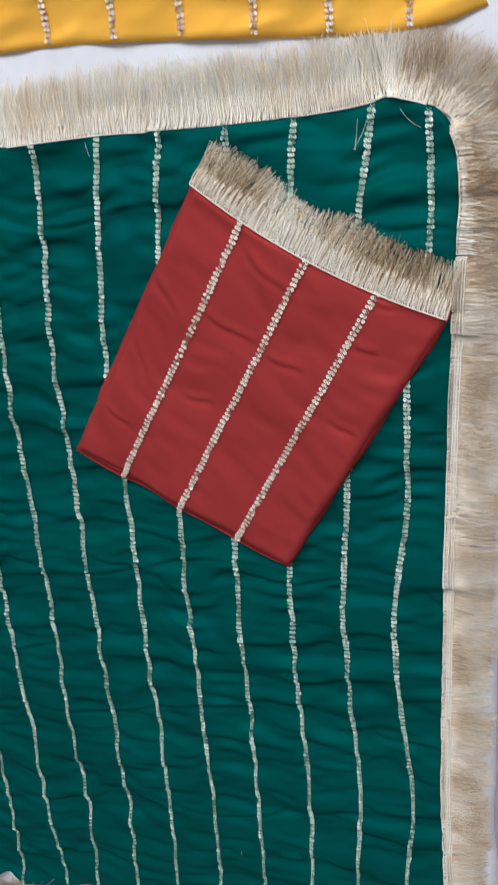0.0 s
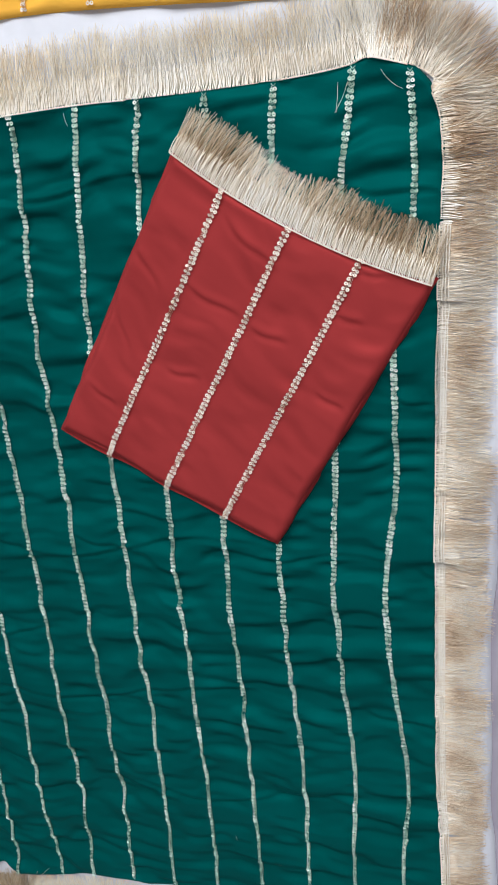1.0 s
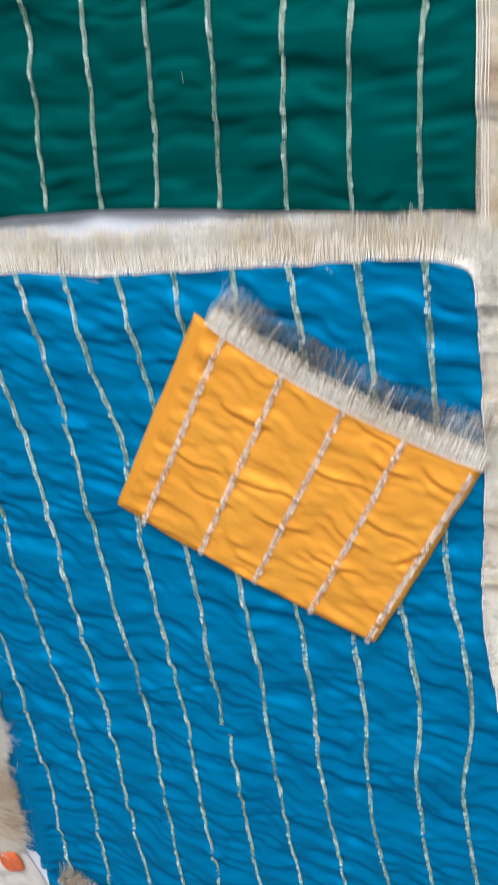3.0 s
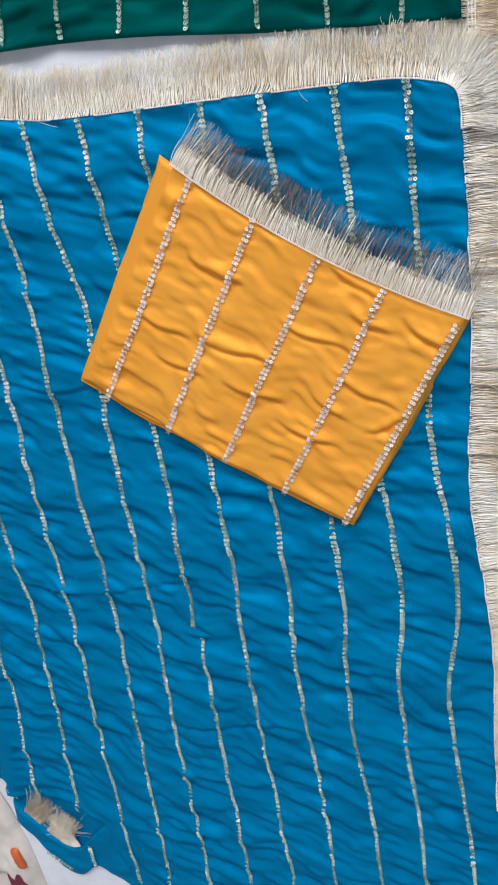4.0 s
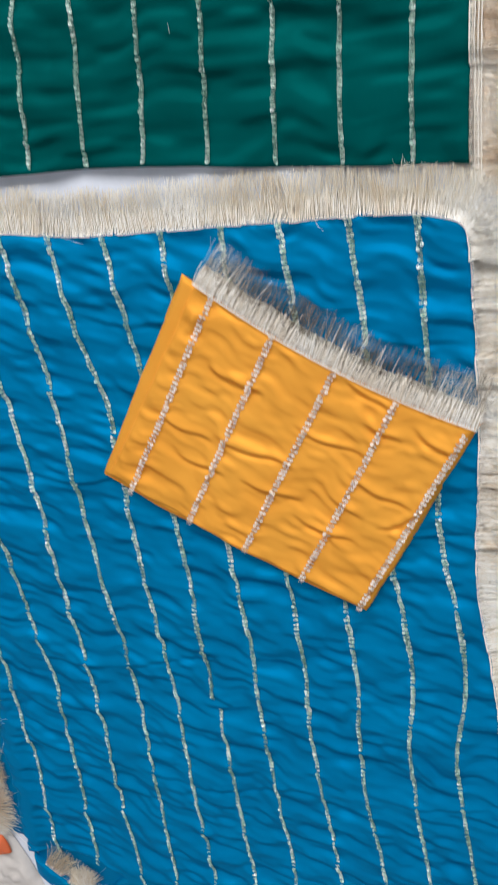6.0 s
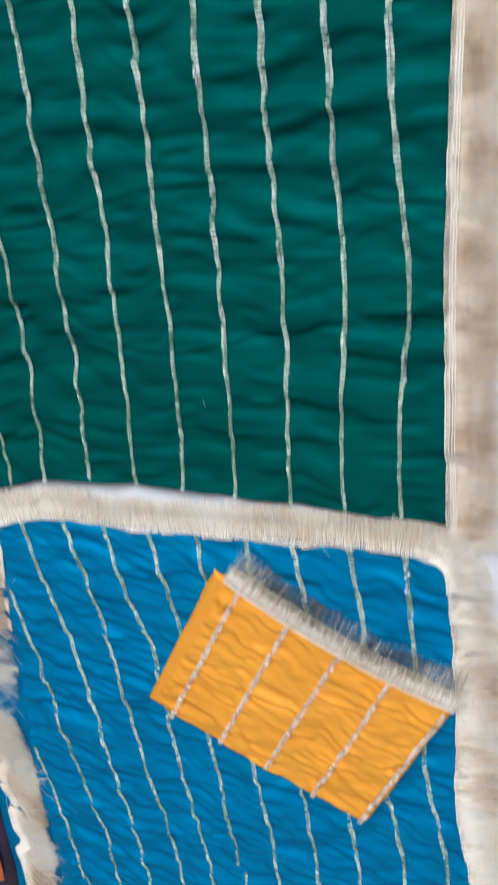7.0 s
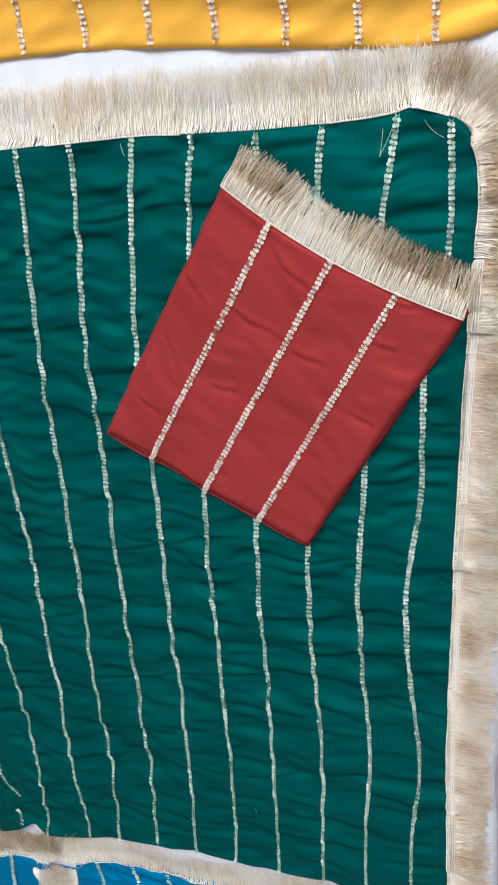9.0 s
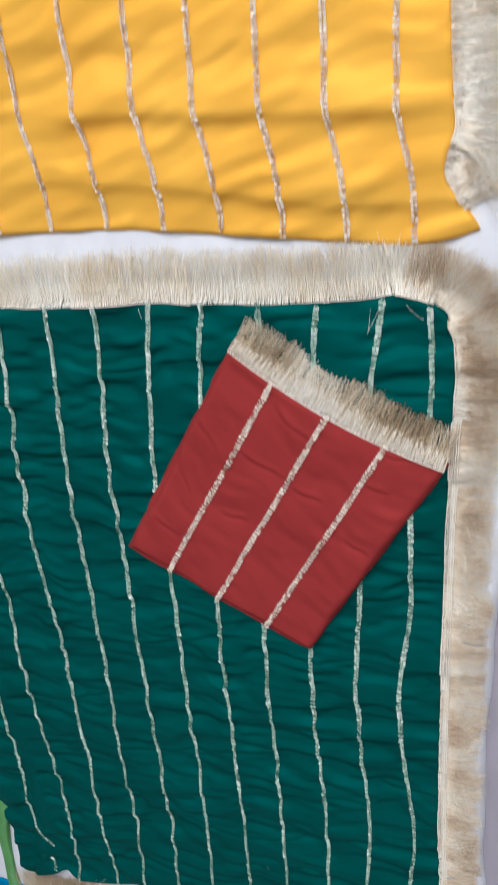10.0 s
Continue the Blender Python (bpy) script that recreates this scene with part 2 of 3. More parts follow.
box("wall_north_side", (-3.3, 3.2, 1.6), (-2.1, 3.3, 3.3), WALL, "unseen grey wall added beside the assumed window")
box("wall_north_end", (1.7, 3.2, 1.6), (2.7, 3.3, 3.3), WALL, "unseen grey wall added beside the assumed window")
box("ceiling", (-3.3, -1.95, 3.4), (2.7, 3.3, 3.5), WALL, "unseen grey ceiling added to close the room")


def sheet_z(x, y):
    return 0.0005 + 0.0012 * vnoise(x / 0.07, y / 0.05, 41) + 0.0006 * vnoise(x / 0.02, y / 0.025, 42)


def white_sheet():
    u, v = np.meshgrid(np.linspace(0, 1, 200), np.linspace(0, 1, 320))
    y = -1.5 + 3.2 * v
    right = curve([-1.5, -0.45, -0.19, 0.076, 0.35, 0.6, 0.9, 1.7], [0.15, 0.086, 0.060, 0.041, 0.027, 0.031, 0.058, 0.1], y) + 0.002 * vnoise(y / 0.06, 0 * y, 5)
    x = -1.3 + u ** 0.8 * (right + 1.3)
    edge = np.clip((right - x) / 0.012, 0, 1)
    z = sheet_z(x, y) * edge - 0.009 * (1 - np.sqrt(1 - (1 - edge) ** 2))
    ob = place("bedsheet", sheet_mesh("bedsheet", x, y, z, -0.0098), WHITE)
    return tagged(ob, "white cotton sheet spread under the dupattas", "sheet")


white_sheet()


# ---- the sequin stripes and fringes ----
def ring_arrays(r0=0.00042, r1=0.00145, seg=10):
    """A little cupped disc with a hole."""
    a = 2 * np.pi * np.arange(seg) / seg
    rows = []
    for r, z in ((r0, 0.0), (0.5 * (r0 + r1), 0.00008), (r1, 0.00042), (r1, 0.00032), (r0, -0.00012)):
        rows.append(np.stack([r * np.cos(a), r * np.sin(a), 0 * a + z], -1))
    v = np.concatenate(rows)
    i = np.arange(5 * seg).reshape(5, seg)
    j = np.roll(i, -1, 1)
    q = np.concatenate([np.stack([i[k], j[k], j[(k + 1) % 5], i[(k + 1) % 5]], -1) for k in range(5)])
    return v, q


RING_V, RING_Q = ring_arrays()
RING = mesh_from("sequin", RING_V, RING_Q)
RING.materials.append(SPARKLE_SEQUIN)
WARM_RING = mesh_from("sequin", RING_V, RING_Q)
WARM_RING.materials.append(CLOTH_TINT_SEQUIN)


def walk_line(xs, ys, step):
    """Even steps along a line: places, directions."""
    d = np.r_[0, np.cumsum(np.hypot(np.diff(xs), np.diff(ys)))]
    s = np.arange(step / 2, d[-1], step)
    x, y = np.interp(s, d, xs), np.interp(s, d, ys)
    tx, ty = np.gradient(x, s), np.gradient(y, s)
    n = np.hypot(tx, ty)
    return x, y, tx / n, ty / n


def stripe(parent, xs, ys, high, rng, singles=0, foil=None, thread=None, drawn=None):
    """One sewn line: a plaited silver thread with two rows of sequins on it."""
    foil, thread = foil or RING, thread or ZARI
    x, y, tx, ty = walk_line(xs, ys, 0.0039)
    z = high(x, y)
    # the sewn line is stiffer than the cloth and bridges its small wrinkles
    win = np.hanning(9) / np.hanning(9).sum()
    if len(z) > 12:
        z = np.maximum(z - 0.0002, np.convolve(np.pad(z, 4, mode="edge"), win, "valid"))
        z = np.convolve(np.pad(z, 2, mode="edge"), (0.1, 0.2, 0.4, 0.2, 0.1), "valid")
        z = np.maximum(z, high(x, y))
    nx, ny = -ty, tx
    # plait: small slanting stitches on both sides of the line
    paths = []
    for side in (-1, 1):
        for off in (0.0, 0.00195):
            a = np.stack([x + tx * off, y + ty * off, z + 0.0006], -1)
            b = np.stack([x + tx * (off + 0.0020) + nx * side * 0.0017, y + ty * (off + 0.0020) + ny * side * 0.0017, z + 0.0003], -1)
            paths.append(np.stack([a, 0.5 * (a + b) + (0, 0, 0.0004), b], 1))
    paths = np.concatenate(paths)
    line = place("sequin_stripe", tubes("plait", paths, 0.00030, 4), thread, parent, "silver plaited thread sewn in a line")
    # sequins
    n = len(x)
    vs, qs, objs, base = [], [], 0, 0
    for side in (-1, 1):
        keep = rng.random(n) > 0.04
        jit = rng.normal(0, 0.00025, (n, 2))
        # the plait turns over a little along its run, and shows the discs edge on there
        roll = 0.42 * vnoise(np.cumsum(np.ones(n)) * 0.09, 0 * x, int(rng.integers(1000))) + rng.normal(0, 0.16, n)
        pitch = rng.normal(0, 0.32, n)
        shut = np.clip(0.8 * drawn(y).clip(0, 1) + 0.45 * vnoise(np.cumsum(np.ones(n)) * 0.12, 0 * x + 5, 77), 0, 1) if drawn else np.zeros(n)
        roll = roll + side * 0.95 * shut + rng.normal(0, 0.3, n) * shut
        pitch = pitch * (1 + 0.6 * shut)
        out = 0.00138 * (1 - 0.38 * shut)
        for k in np.nonzero(keep)[0]:
            m = (Matrix.Translation((x[k] + nx[k] * side * out[k] + jit[k, 0], y[k] + ny[k] * side * out[k] + jit[k, 1], z[k] + 0.0009))
                 @ Matrix.Rotation(math.atan2(ty[k], tx[k]), 4, 'Z') @ Matrix.Rotation(roll[k], 4, 'X') @ Matrix.Rotation(pitch[k], 4, 'Y'))
            if objs < singles:
                ob = new("sequin", foil)
                ob.parent = line
                ob.matrix_basis = m
                objs += 1
            else:
                mm = np.array(m)
                vs.append(RING_V @ mm[:3, :3].T + mm[:3, 3])
                qs.append(RING_Q + base)
                base += len(RING_V)
    if vs:
        tagged(place("beading", mesh_from("beading", np.concatenate(vs), np.concatenate(qs)), foil.materials[0], line, "small silver sequins in two rows"), kind="stuff")
    return line


def fringe(parent, xs, ys, side, high, rng, reach=0.042, head=0.018, lift=0.0, per=8, wild=1.0, chains=False, gaps=0.0, smooth=13, step=0.00095, yarn=None, fine=1.0):
    """Fringed lace along a line: a looped edge, close cords and loose yarn beyond. side: +1 to the left of the run.
    chains: the heading shows lengthwise stitches. gaps: how far the yarn is missing in places."""
    win = np.hanning(smooth) / np.hanning(smooth).sum()
    x, y, _, _ = walk_line(xs, ys, step)
    x = np.convolve(np.pad(x, smooth // 2, mode="reflect", reflect_type="odd"), win, "valid")
    y = np.convolve(np.pad(y, smooth // 2, mode="reflect", reflect_type="odd"), win, "valid")
    x, y, tx, ty = walk_line(x, y, step)
    n = len(x)
    turn = np.abs(np.gradient(np.unwrap(np.arctan2(ty, tx))))
    dense = np.repeat(np.arange(n), np.clip(1 + np.round(turn / 0.016), 1, 4).astype(int))
    s_all = np.arange(n) * step
    seeds = [int(k) for k in rng.integers(0, 1000, 8)]
    lean_all = 0.10 * vnoise(s_all / 0.05, 0 * s_all, seeds[0]) + 0.06 * vnoise(s_all / 0.012, 0 * s_all, seeds[1])
    head_all = head * (1 + 0.12 * vnoise(s_all / 0.02, 0 * s_all, seeds[2]))

    def rows(pick):
        return x[pick], y[pick], tx[pick], ty[pick], -ty[pick] * side, tx[pick] * side, lean_all[pick], head_all[pick], s_all[pick], high(x[pick], y[pick]) + 0.0012 + lift

    # close cords of the heading, each slightly off its neighbour
    px, py, ax, ay, nx, ny, lean, hd, s, z0 = rows(dense)
    m = len(px)
    k = np.linspace(0, 1, 5)
    slant = lean * 0.6 + rng.normal(0, 1, m) * (0.07 + np.minimum(3 * turn[dense], 0.15))
    own = rng.normal(0, 1, m) * (0.00025 + np.minimum(0.02 * turn[dense], 0.0009))
    size = hd * (0.8 + 0.5 * rng.random(m) ** 2)
    size = np.where(rng.random(m) < (0.0 if chains else 0.12 if yarn else 0.45), reach * (0.6 + 0.35 * rng.random(m)), size)
    full = vnoise(s / 0.014, 0 * s, seeds[6]) > (gaps * 1.6 - 1.0)
    cords = []
    for t in k:
        d, e = -0.001 + size * t, own + size * slant * t
        qx, qy = px + d * nx + e * ax, py + d * ny + e * ay
        z = np.maximum(z0 * (1 - t) + (high(qx, qy) + 0.002) * t, high(qx, qy) + 0.0008) + 0.0007 * math.sin(3.1 * t) + rng.normal(0, 0.00015, m)
        cords.append(np.stack([qx, qy, z], -1))
    lace = place("fringe_lace", tubes("fringe_lace", np.stack(cords, 1)[full], (0.00034 * (1 + 0.2 * rng.normal(0, 1, m).clip(-1, 1)))[full], 5, 0.7), CORD, parent, "close pale cords of the lace heading")
    tagged(lace, kind="stuff")
    # looped edge, and the stitches along it
    q = np.arange(n)
    px, py, ax, ay, nx, ny, lean, hd, s, z0 = rows(q)
    wide = np.linspace(0, 1, 4)[None, :] * (hd * 0.75)[:, None]
    bx, by = px[:, None] + wide * nx[:, None], py[:, None] + wide * ny[:, None]
    bz = np.maximum(high(bx, by) + 0.0006, np.linspace(1, 0, 4)[None, :] * (z0 - 0.0008)[:, None])
    if gaps < 0.25:
        place("lace_tape", sheet_mesh("lace_tape", bx, by, bz, 0.5 * float(bz.min())), TAPE, lace)
    runs = []
    for d, w in ((-0.0013, 0.0005),) + (((0.0020, 0.0002), (0.0042, 0.0002), (0.0062, 0.0002)) if chains else ()):
        wav = w * np.cos(q * np.pi) + (0.0004 * vnoise(s / 0.008, 0 * s + d * 900, seeds[3]) if d > 0 else 0)
        c = np.stack([px + (d + wav) * nx, py + (d + wav) * ny, z0 + 0.0009], -1)
        runs.append(np.stack([c[:-1], 0.5 * (c[:-1] + c[1:]) + (0, 0, 0.0003), c[1:]], 1))
    if gaps < 0.25:
        place("edge_stitch", tubes("edge_stitch", np.concatenate(runs), 0.00042, 4), CORD, lace)
    # loose yarn: a lower combed layer and upper ragged tufts
    px, py, ax, ay, nx, ny, lean, hd, s, z0 = rows(dense)
    bunch = vnoise(s / 0.005, 0 * s, seeds[4])
    broad = vnoise(s / 0.022, 0 * s, seeds[5])
    there = vnoise(s / 0.014, 0 * s, seeds[6]) > (gaps * 1.6 - 1.0)
    strands, radii = [], []
    t = np.linspace(0, 1, 6)
    for layer in range(per):
        upper = layer / max(1, per - 1)
        begin = hd * (0.15 + 0.6 * rng.random(m))
        length = (reach - begin) * (0.80 + 0.28 * rng.random(m) + 0.13 * bunch + 0.08 * broad)
        short = rng.random(m) < 0.15
        length = np.where(short, length * 0.65, length)
        a = rng.normal(0, 0.05 + 0.06 * upper * wild, m) + lean + 0.09 * wild * bunch + 0.10 * broad + rng.normal(0, 1, m) * np.minimum(turn[dense] * 4, 0.25)
        bend = rng.normal(0, 0.06 + 0.12 * upper * wild, m) + np.where(rng.random(m) < 0.04 * wild, rng.normal(0, 0.45, m), 0)
        up = (0.001 + 0.0045 * upper * rng.random(m)) * wild
        e0 = rng.normal(0, 0.0007, m)
        pts = []
        for f in t:
            d = begin + length * f
            e = e0 + length * (a * f + bend * f * f)
            qx, qy = px + d * nx + e * ax, py + d * ny + e * ay
            ground = high(qx, qy)
            z = np.maximum(ground + 0.0004 + 0.0008 * upper, (z0 - 0.0010) * (1 - f) + (ground + 0.0008) * f + up * math.sin(2.7 * f) * min(1, 1.5 * f))
            pts.append(np.stack([qx, qy, z], -1))
        strands.append(np.stack(pts, 1)[there])
        radii.append((0.00019 * fine * (0.7 + 0.7 * rng.random(m)))[there])
    tagged(place("fringe", tubes("fringe", np.concatenate(strands), np.concatenate(radii), 3, 0.7), yarn or FRINGE, parent, "loose glossy beige and brown yarn"), kind="stuff")
    return lace


def loose_threads(parent, high, rng, spots):
    for (x, y, a, length) in spots:
        t = np.linspace(0, 1, 8)
        b = rng.normal(0, 0.5)
        ang = a + b * t
        px = x + np.cumsum(np.cos(ang)) * length / 8
        py = y + np.cumsum(np.sin(ang)) * length / 8
        p = np.stack([px, py, high(px, py) + 0.0015], -1)[None]
        place("loose_thread", tubes("loose_thread", p, 0.00012, 4), CORD, parent, "single stray yarn")


# ---- the spread dupattas ----
def spread(name, material, left, right, bottom, top, high, label, nu, nv, low=0.0):
    """Cloth between four edge lines; left and right by y, bottom and top by x."""
    root = tagged(new(name), label, "dupatta", "dupattas laid on the sheet")
    u, v = np.meshgrid(np.linspace(0, 1, nu), np.linspace(0, 1, nv))
    x = -0.3 + 0 * u
    y = 0 * u
    for _ in range(6):
        y = bottom(x) * (1 - v) + top(x) * v
        x = left(y) * (1 - u) + right(y) * u
    rim = np.minimum(np.minimum(x - left(y), right(y) - x), np.minimum(y - bottom(x), top(x) - y))
    r = np.clip(rim / 0.004, 0, 1)
    z = high(x, y) * 1.0 - 0.0026 * (1 - np.sqrt(np.clip(1 - (1 - r) ** 2, 0, 1)))
    place("fabric", sheet_mesh("fabric", x, y, z, low), material, root)
    return root


rng = np.random.default_rng(5)


def held_down(h, most):
    """Soft upper limit: the cloth is pressed flat at its crests."""
    return h - np.log1p(np.exp((h - most) * 1500)) / 1500


GREEN_CREASES = [(-0.37, 0.722, -0.25, 0.731), (-0.43, 0.405, -0.20, 0.42), (-0.20, 0.42, -0.08, 0.424), (-0.085, 0.27, -0.02, 0.26), (-0.45, 0.235, -0.21, 0.26),
                 (-0.052, 0.568, -0.022, 0.565), (-0.34, 0.419, -0.297, 0.409), (-0.033, 0.421, -0.018, 0.41), (-0.09, 0.725, -0.026, 0.718), (-0.30, 0.135, -0.12, 0.15), (-0.46, 0.30, -0.38, 0.31)]


def green_folds(x, y):
    """Deeper folds by the loose left edge."""
    low = np.clip((0.34 - y) / 0.2, 0, 1)
    line = -0.548 + 0.012 * np.sin(y * 14)
    ridge = 0.007 * np.exp(-((x - line - 0.012) / 0.010) ** 2) - 0.003 * np.exp(-((x - line + 0.008) / 0.008) ** 2)
    dent = 0.008 * np.exp(-((x + 0.515 + 0.6 * (y - 0.06)) / 0.012) ** 2 - ((y - 0.055) / 0.03) ** 2)
    return ridge * low + dent - 0.002 * np.exp(-((x + 0.535) / 0.015) ** 2 - ((y - 0.03) / 0.02) ** 2)


def green_high(x, y):
    x, y = np.asarray(x, float), np.asarray(y, float)
    return np.maximum(held_down(0.0080 + ripples(x, y, 3, 0.055, 0.017, 0.08, 0.0046) + 0.0016 * vnoise(x / 0.09, y / 0.05, 8) + 0.0027 * vnoise(x / 0.075 + 2 * y, (y + 0.12 * x) / 0.021 + 0.5 * vnoise(x / 0.05, y / 0.05, 87), 88) + green_folds(x, y) + creases(x, y, GREEN_CREASES, 0.0016, 0.0024) + creases(x, y, [(-0.535, 0.066, -0.487, 0.034)], 0.006, 0.007), 0.0122), 0.0028)


def green_right(y):
    return curve([-0.05, 0.0, 0.1, 0.2, 0.3, 0.46, 0.6, 0.7, 0.766, 0.782, 0.795, 0.805, 0.812],
                 [0.006, 0.0, -0.006, -0.013, -0.016, -0.019, -0.021, -0.020, -0.021, -0.025, -0.033, -0.046, -0.066], y)


def green_bottom(x):
    return curve([-0.62, -0.565, -0.53, -0.505, -0.49, -0.474, -0.431, -0.388, -0.336, -0.238, -0.137, 0.0], [-0.055, -0.058, -0.044, -0.030, -0.042, -0.041, -0.029, -0.015, -0.009, -0.003, -0.003, 0.001], x)


def green_top(x):
    return curve([-0.6, -0.411, -0.286, -0.211, -0.179, -0.132, -0.083, -0.06, -0.02], [0.764, 0.779, 0.790, 0.793, 0.795, 0.799, 0.806, 0.812, 0.812], x)


def green_left(y):
    return curve([-0.1, 0.0, 0.1, 0.25, 0.5, 0.85], [-0.584, -0.586, -0.600, -0.616, -0.634, -0.65], y)


green = spread("dupatta", GREEN, green_left, green_right, green_bottom, green_top, green_high,
               "dark green satin dupatta with sequin stripes and beige fringe", 260, 420)
GS = [0.79, 0.72, 0.61, 0.5, 0.4, 0.3, 0.2, 0.1, 0.0]
GREEN_LINES = [
    [-0.556, -0.560, -0.562, -0.560, -0.555, -0.549, -0.548, -0.545, -0.522],
    [-0.502, -0.506, -0.509, -0.510, -0.507, -0.504, -0.492, -0.484, -0.487],
    [-0.447, -0.450, -0.458, -0.456, -0.447, -0.441, -0.438, -0.437, -0.430],
    [-0.392, -0.396, -0.401, -0.399, -0.394, -0.392, -0.390, -0.385, -0.385],
    [-0.343, -0.346, -0.351, -0.349, -0.346, -0.343, -0.339, -0.335, -0.337],
    [-0.290, -0.296, -0.302, -0.298, -0.296, -0.293, -0.289, -0.286, -0.287],
    [-0.239, -0.244, -0.246, -0.248, -0.248, -0.243, -0.240, -0.236, -0.239],
    [-0.185, -0.189, -0.193, -0.198, -0.199, -0.195, -0.191, -0.188, -0.188],
    [-0.136, -0.139, -0.144, -0.148, -0.150, -0.146, -0.138, -0.137, -0.137],
    [-0.082, -0.090, -0.094, -0.099, -0.103, -0.097, -0.088, -0.091, -0.088],
    [-0.042, -0.039, -0.052, -0.051, -0.059, -0.052, -0.039, -0.043, -0.039],
]
for k, row in enumerate(GREEN_LINES):
    yy = np.linspace(0.0, 0.80, 400)
    xx = curve(GS, row, yy)
    yy2 = green_bottom(xx) + 0.002 + (yy / 0.8) * (green_top(xx) - green_bottom(xx) - 0.005)
    xx = curve(GS, row, yy2)
    if k == 0:
        # swallowed by a fold near its lower end
        low = yy2 < 0.09
        xx = np.where(low, np.interp(yy2, [0.013, 0.07, 0.09], [-0.520, -0.547, xx[~low][0]]), xx)
        xx, yy2 = xx[yy2 > 0.012], yy2[yy2 > 0.012]
    if k == 10:
        # ends under the rounded corner's lace
        xx, yy2 = xx[yy2 < 0.799], yy2[yy2 < 0.799]
    stripe(green, xx, yy2, green_high, rng, 150 if k in (8, 9) else 0, drawn=lambda y: (0.50 - y) / 0.35)
stripe(green, np.linspace(-0.523, -0.530, 20), np.linspace(-0.033, -0.009, 20), green_high, rng)
ty_ = np.linspace(-0.58, -0.075, 300)
ry_ = np.linspace(0.79, -0.02, 500)
cx = np.r_[ty_, curve([0, 0.5, 1], [-0.068, -0.038, -0.0235], np.linspace(0, 1, 40)), green_right(ry_)]
cy = np.r_[green_top(ty_), curve([0, 0.5, 1], [0.8105, 0.802, 0.792], np.linspace(0, 1, 40)), ry_]


def beside_green(x, y):
    inside = (x < green_right(y)) & (y < green_top(x)) & (y > green_bottom(x))
    return np.where(inside, green_high(x, y), 0.0016 + sheet_z(x, y))


turn_at = int(np.argmin(np.abs(ry_ - 0.70))) + 340
fringe(green, cx[:316], cy[:316], 1, beside_green, rng, reach=0.045, head=0.020, per=5, smooth=19, yarn=PALE_YARN)
fringe(green, cx[300:turn_at], cy[300:turn_at], 1, beside_green, rng, reach=0.044, head=0.012, per=7, smooth=19, wild=1.6, yarn=TAN_YARN)
fringe(green, cx[turn_at - 1:], cy[turn_at - 1:], 1, beside_green, rng, reach=0.039, head=0.008, per=8, wild=0.9, chains=True, yarn=BEIGE_YARN)


BLUE_CREASES = [(-0.302, -0.126, -0.222, -0.13), (-0.40, -0.486, -0.208, -0.466), (-0.052, -0.29, 0.02, -0.288), (-0.067, -0.127, 0.005, -0.13),
                (-0.21, -0.498, -0.195, -0.507), (-0.022, -0.585, 0.05, -0.574), (-0.36, -0.28, -0.26, -0.27), (-0.25, -0.62, -0.12, -0.60)]


def blue_fold(x, y):
    """A soft standing fold along the left side."""
    line = curve([-0.8, -0.65, -0.54, -0.45, -0.3, -0.1], [-0.437, -0.439, -0.447, -0.462, -0.478, -0.49], y)
    return 0.007 * np.exp(-((x - line + 0.010) / 0.011) ** 2) - 0.0015 * np.exp(-((x - line - 0.010) / 0.008) ** 2)


def blue_high(x, y):
    x, y = np.asarray(x, float), np.asarray(y, float)
    return np.maximum(held_down(0.0080 + ripples(x, y, 23, 0.042, 0.013, -0.22, 0.0039) + 0.0016 * vnoise(x / 0.06, y / 0.05, 28) + 0.0022 * vnoise(x / 0.06, (y - 0.25 * x) / 0.020 + 0.5 * vnoise(x / 0.05, y / 0.05, 85), 86) + blue_fold(x, y) + creases(x, y, BLUE_CREASES, 0.0016, 0.0024), 0.0132), 0.0028)


def blue_right(y):
    return curve([-1.0, -0.82, -0.63, -0.54, -0.49, -0.43, -0.39, -0.345, -0.278, -0.195, -0.1, -0.048, -0.03], [0.115, 0.097, 0.072, 0.061, 0.058, 0.049, 0.040, 0.029, 0.023, 0.020, 0.009, 0.003, 0.001], y)


def blue_top(x):
    return curve([-0.6, -0.49, -0.431, -0.372, -0.311, -0.254, -0.2, -0.149, -0.077, -0.039, 0.01], [-0.112, -0.088, -0.068, -0.056, -0.057, -0.052, -0.046, -0.041, -0.034, -0.031, -0.036], x)


def blue_left(y):
    return curve([-1.0, -0.80, -0.70, -0.5, -0.3, -0.1, 0.0], [-0.33, -0.452, -0.462, -0.470, -0.470, -0.458, -0.455], y)


def blue_bottom(x):
    return curve([-0.5, -0.43, -0.386, -0.36, -0.335, -0.315, -0.29, -0.25, -0.1, 0.1], [-0.785, -0.775, -0.768, -0.772, -0.793, -0.835, -0.885, -0.91, -0.93, -0.95], x)


